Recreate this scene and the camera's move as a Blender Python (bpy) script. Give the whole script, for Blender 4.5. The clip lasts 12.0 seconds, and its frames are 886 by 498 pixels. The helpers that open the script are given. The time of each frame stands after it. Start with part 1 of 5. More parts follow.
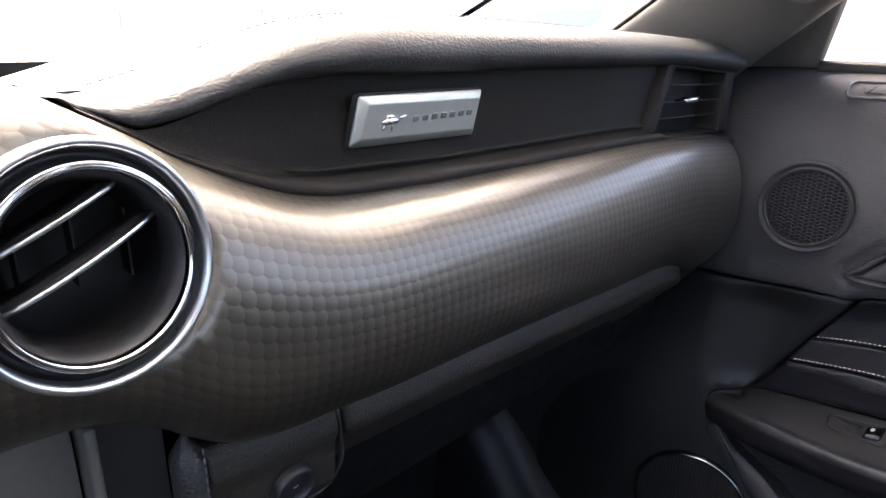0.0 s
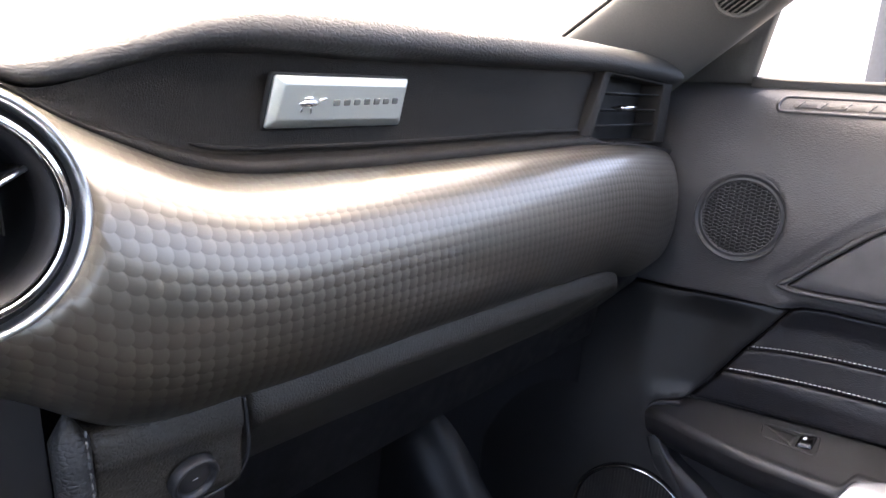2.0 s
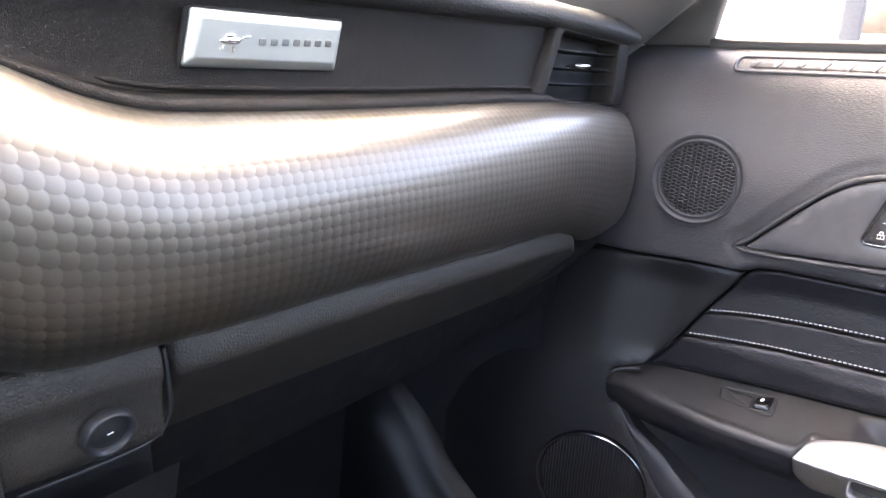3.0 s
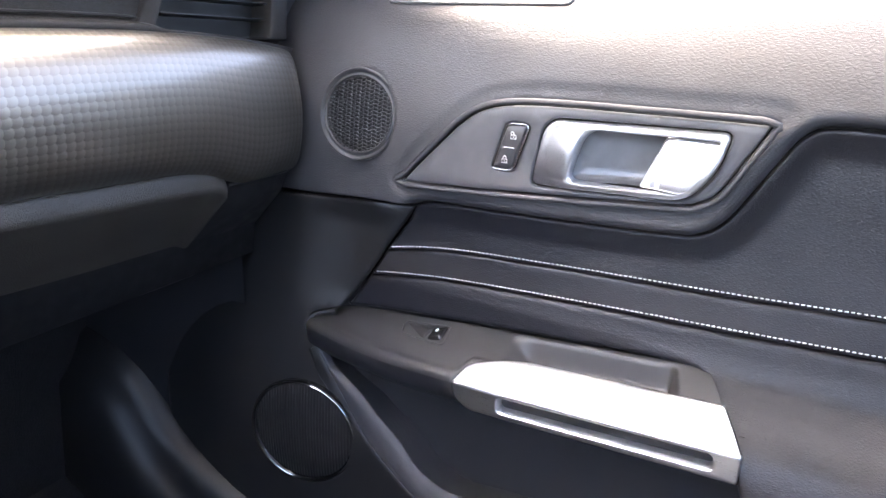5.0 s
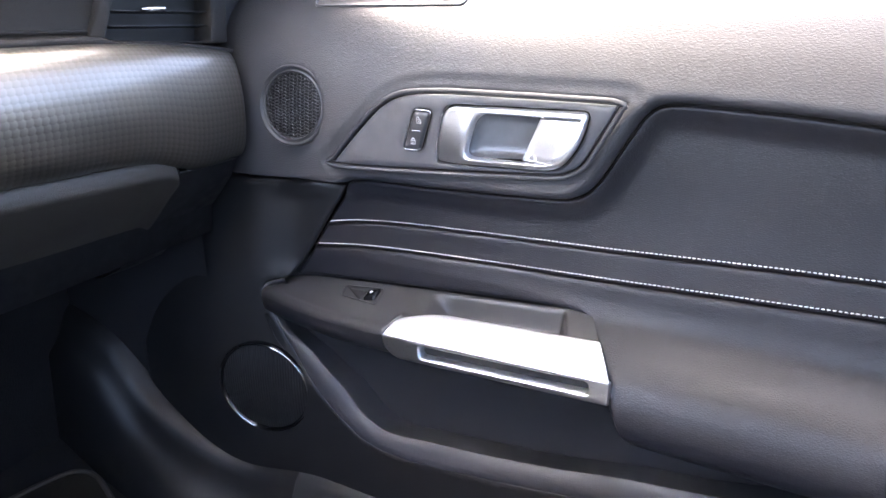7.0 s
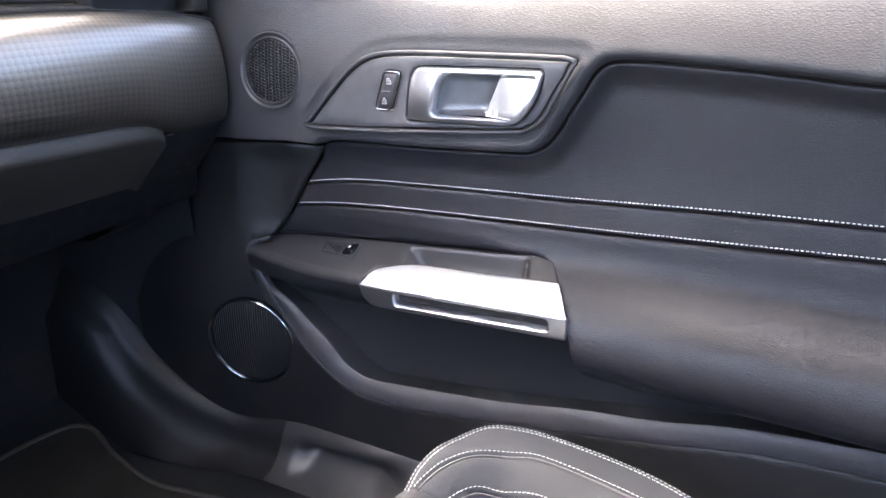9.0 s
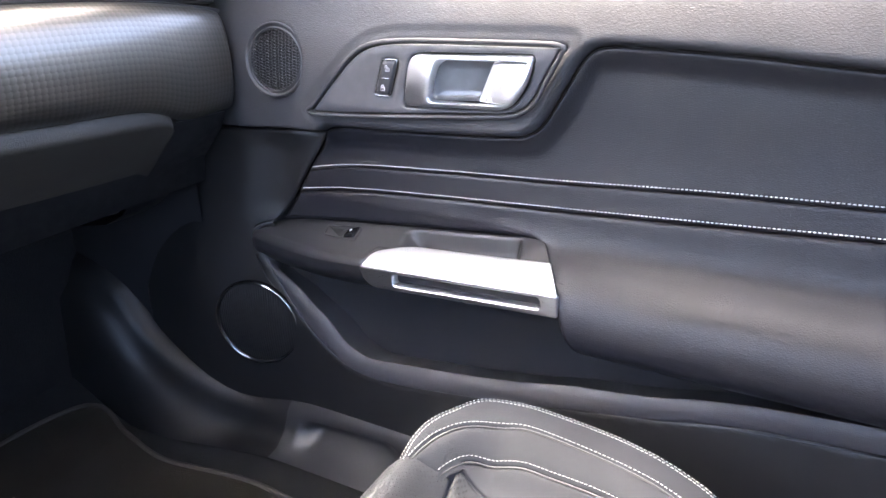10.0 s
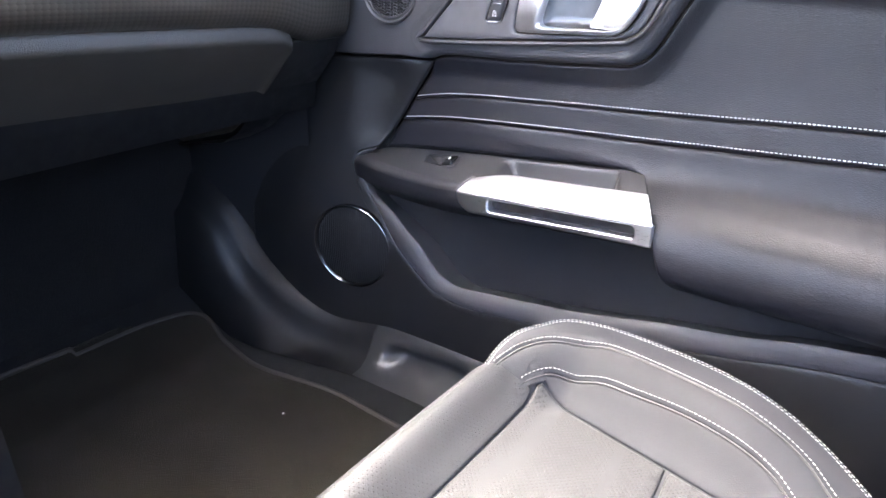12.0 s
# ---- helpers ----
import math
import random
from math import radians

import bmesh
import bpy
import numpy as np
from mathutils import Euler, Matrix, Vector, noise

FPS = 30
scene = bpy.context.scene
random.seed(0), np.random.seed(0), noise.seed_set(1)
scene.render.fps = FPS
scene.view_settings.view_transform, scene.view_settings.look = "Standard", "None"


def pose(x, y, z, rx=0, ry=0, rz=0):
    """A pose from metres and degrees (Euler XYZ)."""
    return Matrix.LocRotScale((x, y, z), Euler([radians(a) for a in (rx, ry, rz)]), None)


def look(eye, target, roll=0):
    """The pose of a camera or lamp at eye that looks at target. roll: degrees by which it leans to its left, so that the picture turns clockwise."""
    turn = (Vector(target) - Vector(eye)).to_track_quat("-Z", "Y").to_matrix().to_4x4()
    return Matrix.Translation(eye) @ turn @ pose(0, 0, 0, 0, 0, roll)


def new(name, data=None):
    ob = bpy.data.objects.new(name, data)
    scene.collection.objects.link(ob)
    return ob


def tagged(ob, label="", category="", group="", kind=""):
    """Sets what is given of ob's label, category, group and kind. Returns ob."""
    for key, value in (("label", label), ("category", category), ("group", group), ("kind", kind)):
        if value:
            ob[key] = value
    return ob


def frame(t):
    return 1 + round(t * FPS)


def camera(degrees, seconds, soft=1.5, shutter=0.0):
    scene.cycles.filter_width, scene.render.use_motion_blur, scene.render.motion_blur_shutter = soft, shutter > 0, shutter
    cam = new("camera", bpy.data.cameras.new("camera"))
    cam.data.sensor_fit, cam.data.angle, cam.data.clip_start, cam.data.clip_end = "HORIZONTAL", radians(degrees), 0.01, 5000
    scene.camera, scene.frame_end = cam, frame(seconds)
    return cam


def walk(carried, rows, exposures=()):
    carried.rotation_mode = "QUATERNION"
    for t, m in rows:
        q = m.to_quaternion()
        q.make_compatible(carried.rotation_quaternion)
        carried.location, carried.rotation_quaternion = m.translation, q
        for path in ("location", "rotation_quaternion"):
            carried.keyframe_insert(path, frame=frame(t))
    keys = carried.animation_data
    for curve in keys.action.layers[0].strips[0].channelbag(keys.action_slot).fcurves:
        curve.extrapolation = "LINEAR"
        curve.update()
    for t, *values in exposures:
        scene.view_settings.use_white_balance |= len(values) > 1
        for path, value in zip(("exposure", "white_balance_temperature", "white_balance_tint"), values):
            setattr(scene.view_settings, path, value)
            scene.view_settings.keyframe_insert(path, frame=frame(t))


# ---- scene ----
EXPOSURE = 4.55
cam = camera(67.5, 12.0)
PATH = [
    (0, (-0.0021, 0.1669, 0.7754), (0.6751, 0.8309, 0.4583), 0.32),
    (0.5, (-0.0016, 0.1690, 0.7733), (0.6862, 0.8278, 0.4686), 0.51),
    (1, (0.0020, 0.1703, 0.7658), (0.7002, 0.8244, 0.4748), 1.53),
    (1.5, (0.0095, 0.1620, 0.7582), (0.7200, 0.8058, 0.4740), 2.14),
    (2, (0.0161, 0.1496, 0.7527), (0.7389, 0.7822, 0.4745), 2.17),
    (2.5, (0.0303, 0.1404, 0.7432), (0.7642, 0.7561, 0.4563), 2.16),
    (3, (0.0380, 0.1354, 0.7277), (0.7777, 0.7406, 0.4333), 2.03),
    (3.5, (0.0639, 0.1205, 0.7183), (0.8264, 0.6897, 0.4105), 2.06),
    (3.7, (0.0793, 0.1040, 0.7113), (0.8571, 0.6548, 0.4087), 1.95),
    (5.3, (0.1741, -0.0595, 0.7035), (1.0019, 0.3838, 0.3594), 1.46),
    (5.5, (0.1680, -0.0697, 0.7089), (0.9934, 0.3719, 0.3573), 1.04),
    (6, (0.1589, -0.0973, 0.7139), (0.9799, 0.3424, 0.3498), 0.71),
    (6.5, (0.1428, -0.1306, 0.7271), (0.9598, 0.3173, 0.3639), -0.27),
    (8.5, (0.0861, -0.1823, 0.7298), (0.9019, 0.2586, 0.3555), -1.16),
    (9, (0.0812, -0.1984, 0.7184), (0.8945, 0.2320, 0.3268), -1.19),
    (9.5, (0.0803, -0.2016, 0.7106), (0.8946, 0.2169, 0.3084), -0.99),
    (10, (0.0618, -0.2268, 0.7127), (0.8655, 0.2174, 0.3167), -1.56),
    (10.5, (0.0470, -0.2413, 0.7125), (0.8349, 0.2333, 0.3202), -1.94),
    (11, (0.0322, -0.2372, 0.6929), (0.8078, 0.2596, 0.3036), -1.18),
    (11.5, (0.0155, -0.2285, 0.6649), (0.7677, 0.3015, 0.2734), -0.09),
    (12, (0.0115, -0.2356, 0.6553), (0.7444, 0.3037, 0.2404), 0.12),
]
walk(cam, [(t, look(eye, target, roll)) for t, eye, target, roll in PATH],
     exposures=[(0, EXPOSURE - 1.3, 7250, 13), (1.5, EXPOSURE - 1.0, 7250, 13), (3, EXPOSURE + 0.08, 7450, 14), (5.3, EXPOSURE + 0.25, 6850, 12), (6.5, EXPOSURE + 0.22, 6700, 12), (8.5, EXPOSURE - 0.02, 6650, 12), (12, EXPOSURE + 0.5, 6700, 12)])

# ---- world and light ----
SUN_ELEVATION, SUN_AZIMUTH = 54.0, 12.0          # degrees above the horizon; heading from straight ahead, plus is the passenger's side
world = bpy.data.worlds.new("sky")
scene.world = world
world.use_nodes = True
wn = world.node_tree.nodes
sky = wn.new("ShaderNodeTexSky")
sky.sky_type = "NISHITA"
sky.sun_disc = False
sky.sun_elevation = radians(SUN_ELEVATION)
sky.sun_rotation = radians(SUN_AZIMUTH)
sky.air_density, sky.dust_density, sky.ozone_density = 0.6, 5.0, 0.5
wn["Background"].inputs["Strength"].default_value = 0.15
world.node_tree.links.new(sky.outputs[0], wn["Background"].inputs["Color"])
sun_data = bpy.data.lights.new("sun", "SUN")
sun_data.energy, sun_data.angle, sun_data.color = 0.6, radians(12.0), (1.0, 0.93, 0.82)
sun = new("sun", sun_data)
el, az = radians(SUN_ELEVATION), radians(SUN_AZIMUTH)
sun_way = Vector((math.sin(az) * math.cos(el), math.cos(az) * math.cos(el), math.sin(el)))
sun.matrix_world = look(sun_way * 20, (0, 0, 0))


# ---- materials ----
def nodes_of(name):
    m = bpy.data.materials.new(name)
    m.use_nodes = True
    return m, m.node_tree.nodes, m.node_tree.links, m.node_tree.nodes["Principled BSDF"]


def mix_colour(n, l, fac, a, b):
    x = n.new("ShaderNodeMix")
    x.data_type = "RGBA"
    l.new(fac, x.inputs[0])
    x.inputs[6].default_value, x.inputs[7].default_value = (*a, 1), (*b, 1)
    return x.outputs[2]


def ramp(n, l, value, lo, hi, a=0.0, b=1.0):
    r = n.new("ShaderNodeMapRange")
    l.new(value, r.inputs[0])
    r.inputs[1].default_value, r.inputs[2].default_value = lo, hi
    r.inputs[3].default_value, r.inputs[4].default_value = a, b
    return r.outputs[0]


def grained(name, dark, light, rough, cell, relief, sheen=0.0, spec=0.5, patch=9.0, stretch=(1, 1, 1), coat=0.0):
    """Moulded or leather skin: cell-like grain of the given size, with slow patches of colour and gloss."""
    m, n, l, p = nodes_of(name)
    tc = n.new("ShaderNodeTexCoord")
    mp = n.new("ShaderNodeMapping")
    mp.inputs["Scale"].default_value = stretch
    l.new(tc.outputs["Object"], mp.inputs[0])
    warp = n.new("ShaderNodeTexNoise")
    warp.inputs["Scale"].default_value = 0.35 / cell
    warp.inputs["Detail"].default_value = 2
    l.new(mp.outputs[0], warp.inputs[0])
    add = n.new("ShaderNodeVectorMath")
    add.operation = "MULTIPLY_ADD"
    add.inputs[1].default_value = (cell * 1.4,) * 3
    l.new(warp.outputs["Color"], add.inputs[0])
    l.new(mp.outputs[0], add.inputs[2])
    v = n.new("ShaderNodeTexVoronoi")
    v.feature = "DISTANCE_TO_EDGE"
    v.inputs["Scale"].default_value = 1 / cell
    l.new(add.outputs[0], v.inputs[0])
    fine = n.new("ShaderNodeTexNoise")
    fine.inputs["Scale"].default_value = 2.5 / cell
    fine.inputs["Detail"].default_value = 3
    l.new(tc.outputs["Object"], fine.inputs[0])
    h = n.new("ShaderNodeMath")
    h.operation = "MULTIPLY_ADD"
    l.new(fine.outputs[0], h.inputs[0])
    h.inputs[1].default_value = 0.35
    l.new(ramp(n, l, v.outputs[0], 0.0, 0.28), h.inputs[2])
    b = n.new("ShaderNodeBump")
    b.inputs["Strength"].default_value = 1.0
    b.inputs["Distance"].default_value = relief
    l.new(h.outputs[0], b.inputs["Height"])
    l.new(b.outputs[0], p.inputs["Normal"])
    slow = n.new("ShaderNodeTexNoise")
    slow.inputs["Scale"].default_value = patch
    slow.inputs["Detail"].default_value = 5
    l.new(tc.outputs["Object"], slow.inputs[0])
    f = ramp(n, l, slow.outputs[0], 0.3, 0.7)
    l.new(mix_colour(n, l, f, dark, light), p.inputs["Base Color"])
    l.new(ramp(n, l, slow.outputs[0], 0.3, 0.7, rough + 0.05, rough - 0.05), p.inputs["Roughness"])
    p.inputs["Specular IOR Level"].default_value = spec
    p.inputs["Sheen Weight"].default_value = sheen
    p.inputs["Coat Weight"].default_value = coat
    return m


def plain(name, colour, rough, metal=0.0, spec=0.5, spread=0.12, scale=60.0, bump=0.0):
    """Smooth plastic, rubber or metal with slight unevenness."""
    m, n, l, p = nodes_of(name)
    tc = n.new("ShaderNodeTexCoord")
    t = n.new("ShaderNodeTexNoise")
    t.inputs["Scale"].default_value = scale
    t.inputs["Detail"].default_value = 6
    l.new(tc.outputs["Object"], t.inputs[0])
    f = ramp(n, l, t.outputs[0], 0.3, 0.7)
    l.new(mix_colour(n, l, f, [c * (1 - spread) for c in colour], [c * (1 + spread) for c in colour]), p.inputs["Base Color"])
    l.new(ramp(n, l, t.outputs[0], 0.3, 0.7, rough * 0.85, rough * 1.15), p.inputs["Roughness"])
    p.inputs["Metallic"].default_value = metal
    p.inputs["Specular IOR Level"].default_value = spec
    if bump:
        b = n.new("ShaderNodeBump")
        b.inputs["Distance"].default_value = bump
        l.new(t.outputs[0], b.inputs["Height"])
        l.new(b.outputs[0], p.inputs["Normal"])
    return m


def brushed(name, colour, rough, axis, fine=900.0):
    """Satin metal with hairlines along one axis."""
    m, n, l, p = nodes_of(name)
    tc = n.new("ShaderNodeTexCoord")
    mp = n.new("ShaderNodeMapping")
    s = [fine] * 3
    s[axis] = fine / 40
    mp.inputs["Scale"].default_value = s
    l.new(tc.outputs["Object"], mp.inputs[0])
    t = n.new("ShaderNodeTexNoise")
    t.inputs["Scale"].default_value = 1.0
    t.inputs["Detail"].default_value = 4
    l.new(mp.outputs[0], t.inputs[0])
    l.new(ramp(n, l, t.outputs[0], 0.3, 0.7, rough * 0.9, rough * 1.12), p.inputs["Roughness"])
    l.new(mix_colour(n, l, t.outputs[0], [c * 0.93 for c in colour], colour), p.inputs["Base Color"])
    p.inputs["Metallic"].default_value = 1.0
    return m


def turned_metal(name):
    """Dark engine-turned metal: rows of overlapping ground discs, each with its own tilt."""
    m, n, l, p = nodes_of(name)
    uv = n.new("ShaderNodeUVMap")
    sep = n.new("ShaderNodeSeparateXYZ")
    l.new(uv.outputs[0], sep.inputs[0])

    def op(kind, a, b=None, c=None):
        k = n.new("ShaderNodeMath")
        k.operation = kind
        for i, q in enumerate((a, b, c)):
            if q is None:
                continue
            if isinstance(q, (int, float)):
                k.inputs[i].default_value = q
            else:
                l.new(q, k.inputs[i])
        return k.outputs[0]

    u, v = op("DIVIDE", sep.outputs[0], 0.0066), op("DIVIDE", sep.outputs[1], 0.0060)
    x, y = op("SUBTRACT", op("FRACT", u), 0.5), op("SUBTRACT", op("FRACT", v), 0.5)

    def disc(dx, dy):
        a, c = op("ADD", x, dx), op("ADD", y, dy)
        return a, c, op("SQRT", op("ADD", op("MULTIPLY", a, a), op("MULTIPLY", c, c)))

    def over(top, below):
        """The upper disc hides the lower one inside its own radius."""
        k = op("LESS_THAN", top[2], 0.74)
        return tuple(op("ADD", op("MULTIPLY", p_, k), op("MULTIPLY", q_, op("SUBTRACT", 1.0, k))) for p_, q_ in zip(top, below))

    a, c, d = over(disc(1.0, 1.0), over(disc(0.0, 1.0), over(disc(1.0, 0.0), disc(0.0, 0.0))))
    grit = n.new("ShaderNodeTexNoise")
    grit.inputs["Scale"].default_value = 1500
    grit.inputs["Detail"].default_value = 2
    l.new(uv.outputs[0], grit.inputs[0])
    lean = op("MULTIPLY", op("ADD", op("MULTIPLY", a, 0.5), c), 0.55)          # each disc is ground at a slight lean
    height = op("ADD", op("SUBTRACT", lean, op("MULTIPLY", d, d)), op("MULTIPLY", grit.outputs[0], 0.05))
    bm_ = n.new("ShaderNodeBump")
    bm_.inputs["Distance"].default_value = 0.0010
    bm_.inputs["Strength"].default_value = 0.36
    l.new(height, bm_.inputs["Height"])
    l.new(bm_.outputs[0], p.inputs["Normal"])
    wear = n.new("ShaderNodeTexNoise")
    wear.inputs["Scale"].default_value, wear.inputs["Detail"].default_value = 22, 4
    l.new(uv.outputs[0], wear.inputs[0])
    grain = op("ADD", op("MULTIPLY", a, 0.6), op("MULTIPLY", c, -0.5))          # one side of each disc is coloured lighter, a painted sheen
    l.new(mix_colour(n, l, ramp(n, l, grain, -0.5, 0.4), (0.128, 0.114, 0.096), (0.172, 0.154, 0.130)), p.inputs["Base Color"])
    l.new(ramp(n, l, wear.outputs[0], 0.3, 0.7, 0.40, 0.48), p.inputs["Roughness"])
    p.inputs["Coat Weight"].default_value = 0.7
    p.inputs["Coat Roughness"].default_value = 0.20
    p.inputs["Metallic"].default_value = 0.92
    return m


def carpet(name, colour):
    m, n, l, p = nodes_of(name)
    tc = n.new("ShaderNodeTexCoord")
    a = n.new("ShaderNodeTexNoise")
    a.inputs["Scale"].default_value, a.inputs["Detail"].default_value = 700, 4
    l.new(tc.outputs["Object"], a.inputs[0])
    s = n.new("ShaderNodeTexNoise")
    s.inputs["Scale"].default_value, s.inputs["Detail"].default_value = 14, 5
    l.new(tc.outputs["Object"], s.inputs[0])
    f = ramp(n, l, a.outputs[0], 0.35, 0.7)
    l.new(mix_colour(n, l, f, [c * 0.55 for c in colour], [c * 1.5 for c in colour]), p.inputs["Base Color"])
    b = n.new("ShaderNodeBump")
    b.inputs["Distance"].default_value = 0.0012
    l.new(a.outputs[0], b.inputs["Height"])
    l.new(b.outputs[0], p.inputs["Normal"])
    l.new(ramp(n, l, s.outputs[0], 0.3, 0.7, 0.95, 0.8), p.inputs["Roughness"])
    p.inputs["Sheen Weight"].default_value = 0.04
    p.inputs["Specular IOR Level"].default_value = 0.2
    return m


def perforated(name, dark, light, rough, pitch, hole_size=0.11, bands=()):
    """Leather punched with staggered rows of small holes, laid out in the UV map (metres). bands: unpunched strips, as
    where they start and end in u, v at the two ends, and half the width."""
    m = grained(name, dark, light, rough, 0.0013, 0.00006, spec=0.3)
    n, l = m.node_tree.nodes, m.node_tree.links
    p = n["Principled BSDF"]
    uv = n.new("ShaderNodeUVMap")
    mp = n.new("ShaderNodeMapping")
    mp.inputs["Scale"].default_value = (1 / pitch, 1 / pitch, 1)
    mp.inputs["Rotation"].default_value = (0, 0, radians(45))
    l.new(uv.outputs[0], mp.inputs[0])
    v = n.new("ShaderNodeTexVoronoi")
    v.voronoi_dimensions = "2D"
    v.inputs["Scale"].default_value = 1.0
    v.inputs["Randomness"].default_value = 0.0
    l.new(mp.outputs[0], v.inputs[0])
    hole = ramp(n, l, v.outputs[0], hole_size, hole_size + 0.08)
    sep = n.new("ShaderNodeSeparateXYZ")
    l.new(uv.outputs[0], sep.inputs[0])

    def op(kind, a, b):
        k = n.new("ShaderNodeMath")
        k.operation = kind
        for i, q in enumerate((a, b)):
            if isinstance(q, (int, float)):
                k.inputs[i].default_value = q
            else:
                l.new(q, k.inputs[i])
        return k.outputs[0]

    for u0, u1, v0, v1, half in bands:
        off = op("ABSOLUTE", op("SUBTRACT", sep.outputs[1], ramp(n, l, sep.outputs[0], u0, u1, v0, v1)), 0.0)
        in_u = op("MULTIPLY", op("GREATER_THAN", sep.outputs[0], u0), op("LESS_THAN", sep.outputs[0], u1))
        hole = op("MAXIMUM", hole, op("MULTIPLY", in_u, op("LESS_THAN", off, half)))
    old = p.inputs["Base Color"].links[0].from_socket
    x = n.new("ShaderNodeMix")
    x.data_type = "RGBA"
    l.new(hole, x.inputs[0])
    x.inputs[6].default_value = (0.008, 0.008, 0.008, 1)
    l.new(old, x.inputs[7])
    l.new(x.outputs[2], p.inputs["Base Color"])
    b = n.new("ShaderNodeBump")
    b.inputs["Distance"].default_value = 0.0003
    l.new(hole, b.inputs["Height"])
    l.new(p.inputs["Normal"].links[0].from_socket, b.inputs["Normal"])
    l.new(b.outputs[0], p.inputs["Normal"])
    return m


def clear_glass(name, tint):
    m, n, l, p = nodes_of(name)
    p.inputs["Base Color"].default_value = (*tint, 1)
    p.inputs["Transmission Weight"].default_value = 1.0
    p.inputs["Roughness"].default_value = 0.0
    p.inputs["IOR"].default_value = 1.45
    return m


VINYL = grained("door vinyl", (0.034, 0.034, 0.037), (0.042, 0.042, 0.046), 0.50, 0.0027, 0.00013, stretch=(1, 0.6, 1.3))
PADSKIN = grained("dash pad skin", (0.026, 0.026, 0.027), (0.036, 0.036, 0.037), 0.52, 0.0030, 0.00019, stretch=(0.75, 1, 1.2))
LEATHER = grained("door leather", (0.0115, 0.0115, 0.014), (0.0155, 0.0155, 0.019), 0.36, 0.0022, 0.00012, spec=0.44, stretch=(1, 0.7, 1.1))
SATIN = plain("satin black plastic", (0.026, 0.026, 0.028), 0.38, spread=0.1, bump=0.00004, scale=1200)
MATT = plain("matt black plastic", (0.014, 0.014, 0.016), 0.48, bump=0.00005, scale=900)
FASCIA = grained("fascia black", (0.0120, 0.0100, 0.0086), (0.0165, 0.0138, 0.0120), 0.50, 0.0012, 0.00022, spec=0.26)
PILLAR = plain("grained pillar plastic", (0.105, 0.103, 0.099), 0.6, bump=0.00012, scale=700)
LID_SKIN = grained("glovebox skin", (0.034, 0.0295, 0.0245), (0.044, 0.0385, 0.0320), 0.45, 0.0021, 0.00022)
CHANNEL = plain("dark satin ring", (0.035, 0.036, 0.040), 0.32, metal=0.3)
LIP = grained("pocket rim vinyl", (0.042, 0.042, 0.047), (0.050, 0.050, 0.056), 0.46, 0.0018, 0.00012)
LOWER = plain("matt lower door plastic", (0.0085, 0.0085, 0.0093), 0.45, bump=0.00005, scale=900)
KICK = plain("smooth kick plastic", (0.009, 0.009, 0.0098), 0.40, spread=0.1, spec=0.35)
OUTLET = plain("outlet grey", (0.05, 0.05, 0.052), 0.6)
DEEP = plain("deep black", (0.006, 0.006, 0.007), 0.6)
SWITCH_GREY = plain("satin switch plastic", (0.034, 0.034, 0.037), 0.34)
CUP_GREY = plain("satin grey cup", (0.17, 0.175, 0.185), 0.38, metal=0.6)
LETTER = plain("dark engraved metal", (0.22, 0.23, 0.22), 0.45, metal=0.6)
GLOSS = plain("gloss black plastic", (0.008, 0.008, 0.009), 0.12)
GREY_PANEL = plain("satin grey handle plate", (0.070, 0.071, 0.077), 0.36)
CONSOLE_GREY = plain("satin console grey", (0.115, 0.107, 0.096), 0.38)
CHROME = plain("chrome", (0.78, 0.79, 0.80), 0.06, metal=1.0, spread=0.03)
SATIN_METAL = brushed("satin metal", (0.80, 0.81, 0.83), 0.30, 1, 3000)
PLAQUE_METAL = brushed("brushed plaque metal", (0.74, 0.78, 0.74), 0.50, 0, 6000)
TURNED = turned_metal("engine-turned metal")
THREAD = plain("pale thread", (0.44, 0.44, 0.43), 0.7, scale=3000)
BRIGHT_THREAD = plain("white thread", (0.74, 0.74, 0.72), 0.6, scale=3000)
DARK_THREAD = plain("dark thread", (0.16, 0.16, 0.16), 0.7, scale=3000)
BROWN_THREAD = plain("mat edging thread", (0.028, 0.025, 0.02), 0.8, scale=2500)
MARK = plain("white marking", (0.75, 0.75, 0.75), 0.5)
MAT = carpet("mat fabric", (0.0100, 0.0078, 0.0046))
CARPET = carpet("floor carpet", (0.007, 0.007, 0.0075))
SEAT_SKIN = grained("seat leather", (0.0215, 0.0225, 0.0262), (0.0258, 0.0270, 0.0315), 0.60, 0.0014, 0.00007, spec=0.14)
SEAT_PUNCHED = perforated("perforated seat leather", (0.0172, 0.0180, 0.0204), (0.0205, 0.0214, 0.0242), 0.54, 0.0036)
SEAT_CENTRE = perforated("seat centre leather", (0.0172, 0.0180, 0.0204), (0.0205, 0.0214, 0.0242), 0.54, 0.0036, 0.19,
                         ((0.398, 0.50, -0.0240, -0.0150, 0.0078), (0.376, 0.404, -0.0150, -0.0190, 0.0085), (0.13, 0.384, -0.0600, -0.0135, 0.0056), (0.13, 0.50, -0.1330, -0.0870, 0.0045)))
GLASS = clear_glass("window glass", (0.97, 0.99, 0.98))


# Lining stays out of view; its pale tone bounces fill onto the dash.
HEADLINER = plain("headliner cloth", (0.60, 0.585, 0.55), 0.9, bump=0.0004, scale=800)

# ---- building helpers ----
def part(name, bm, material, parent, label=""):
    me = bpy.data.meshes.new(name)
    bm.normal_update()
    bm.to_mesh(me)
    bm.free()
    me.materials.append(material)
    ob = new(name, me)
    ob.parent = parent
    if label:
        ob["label"] = label
    return ob


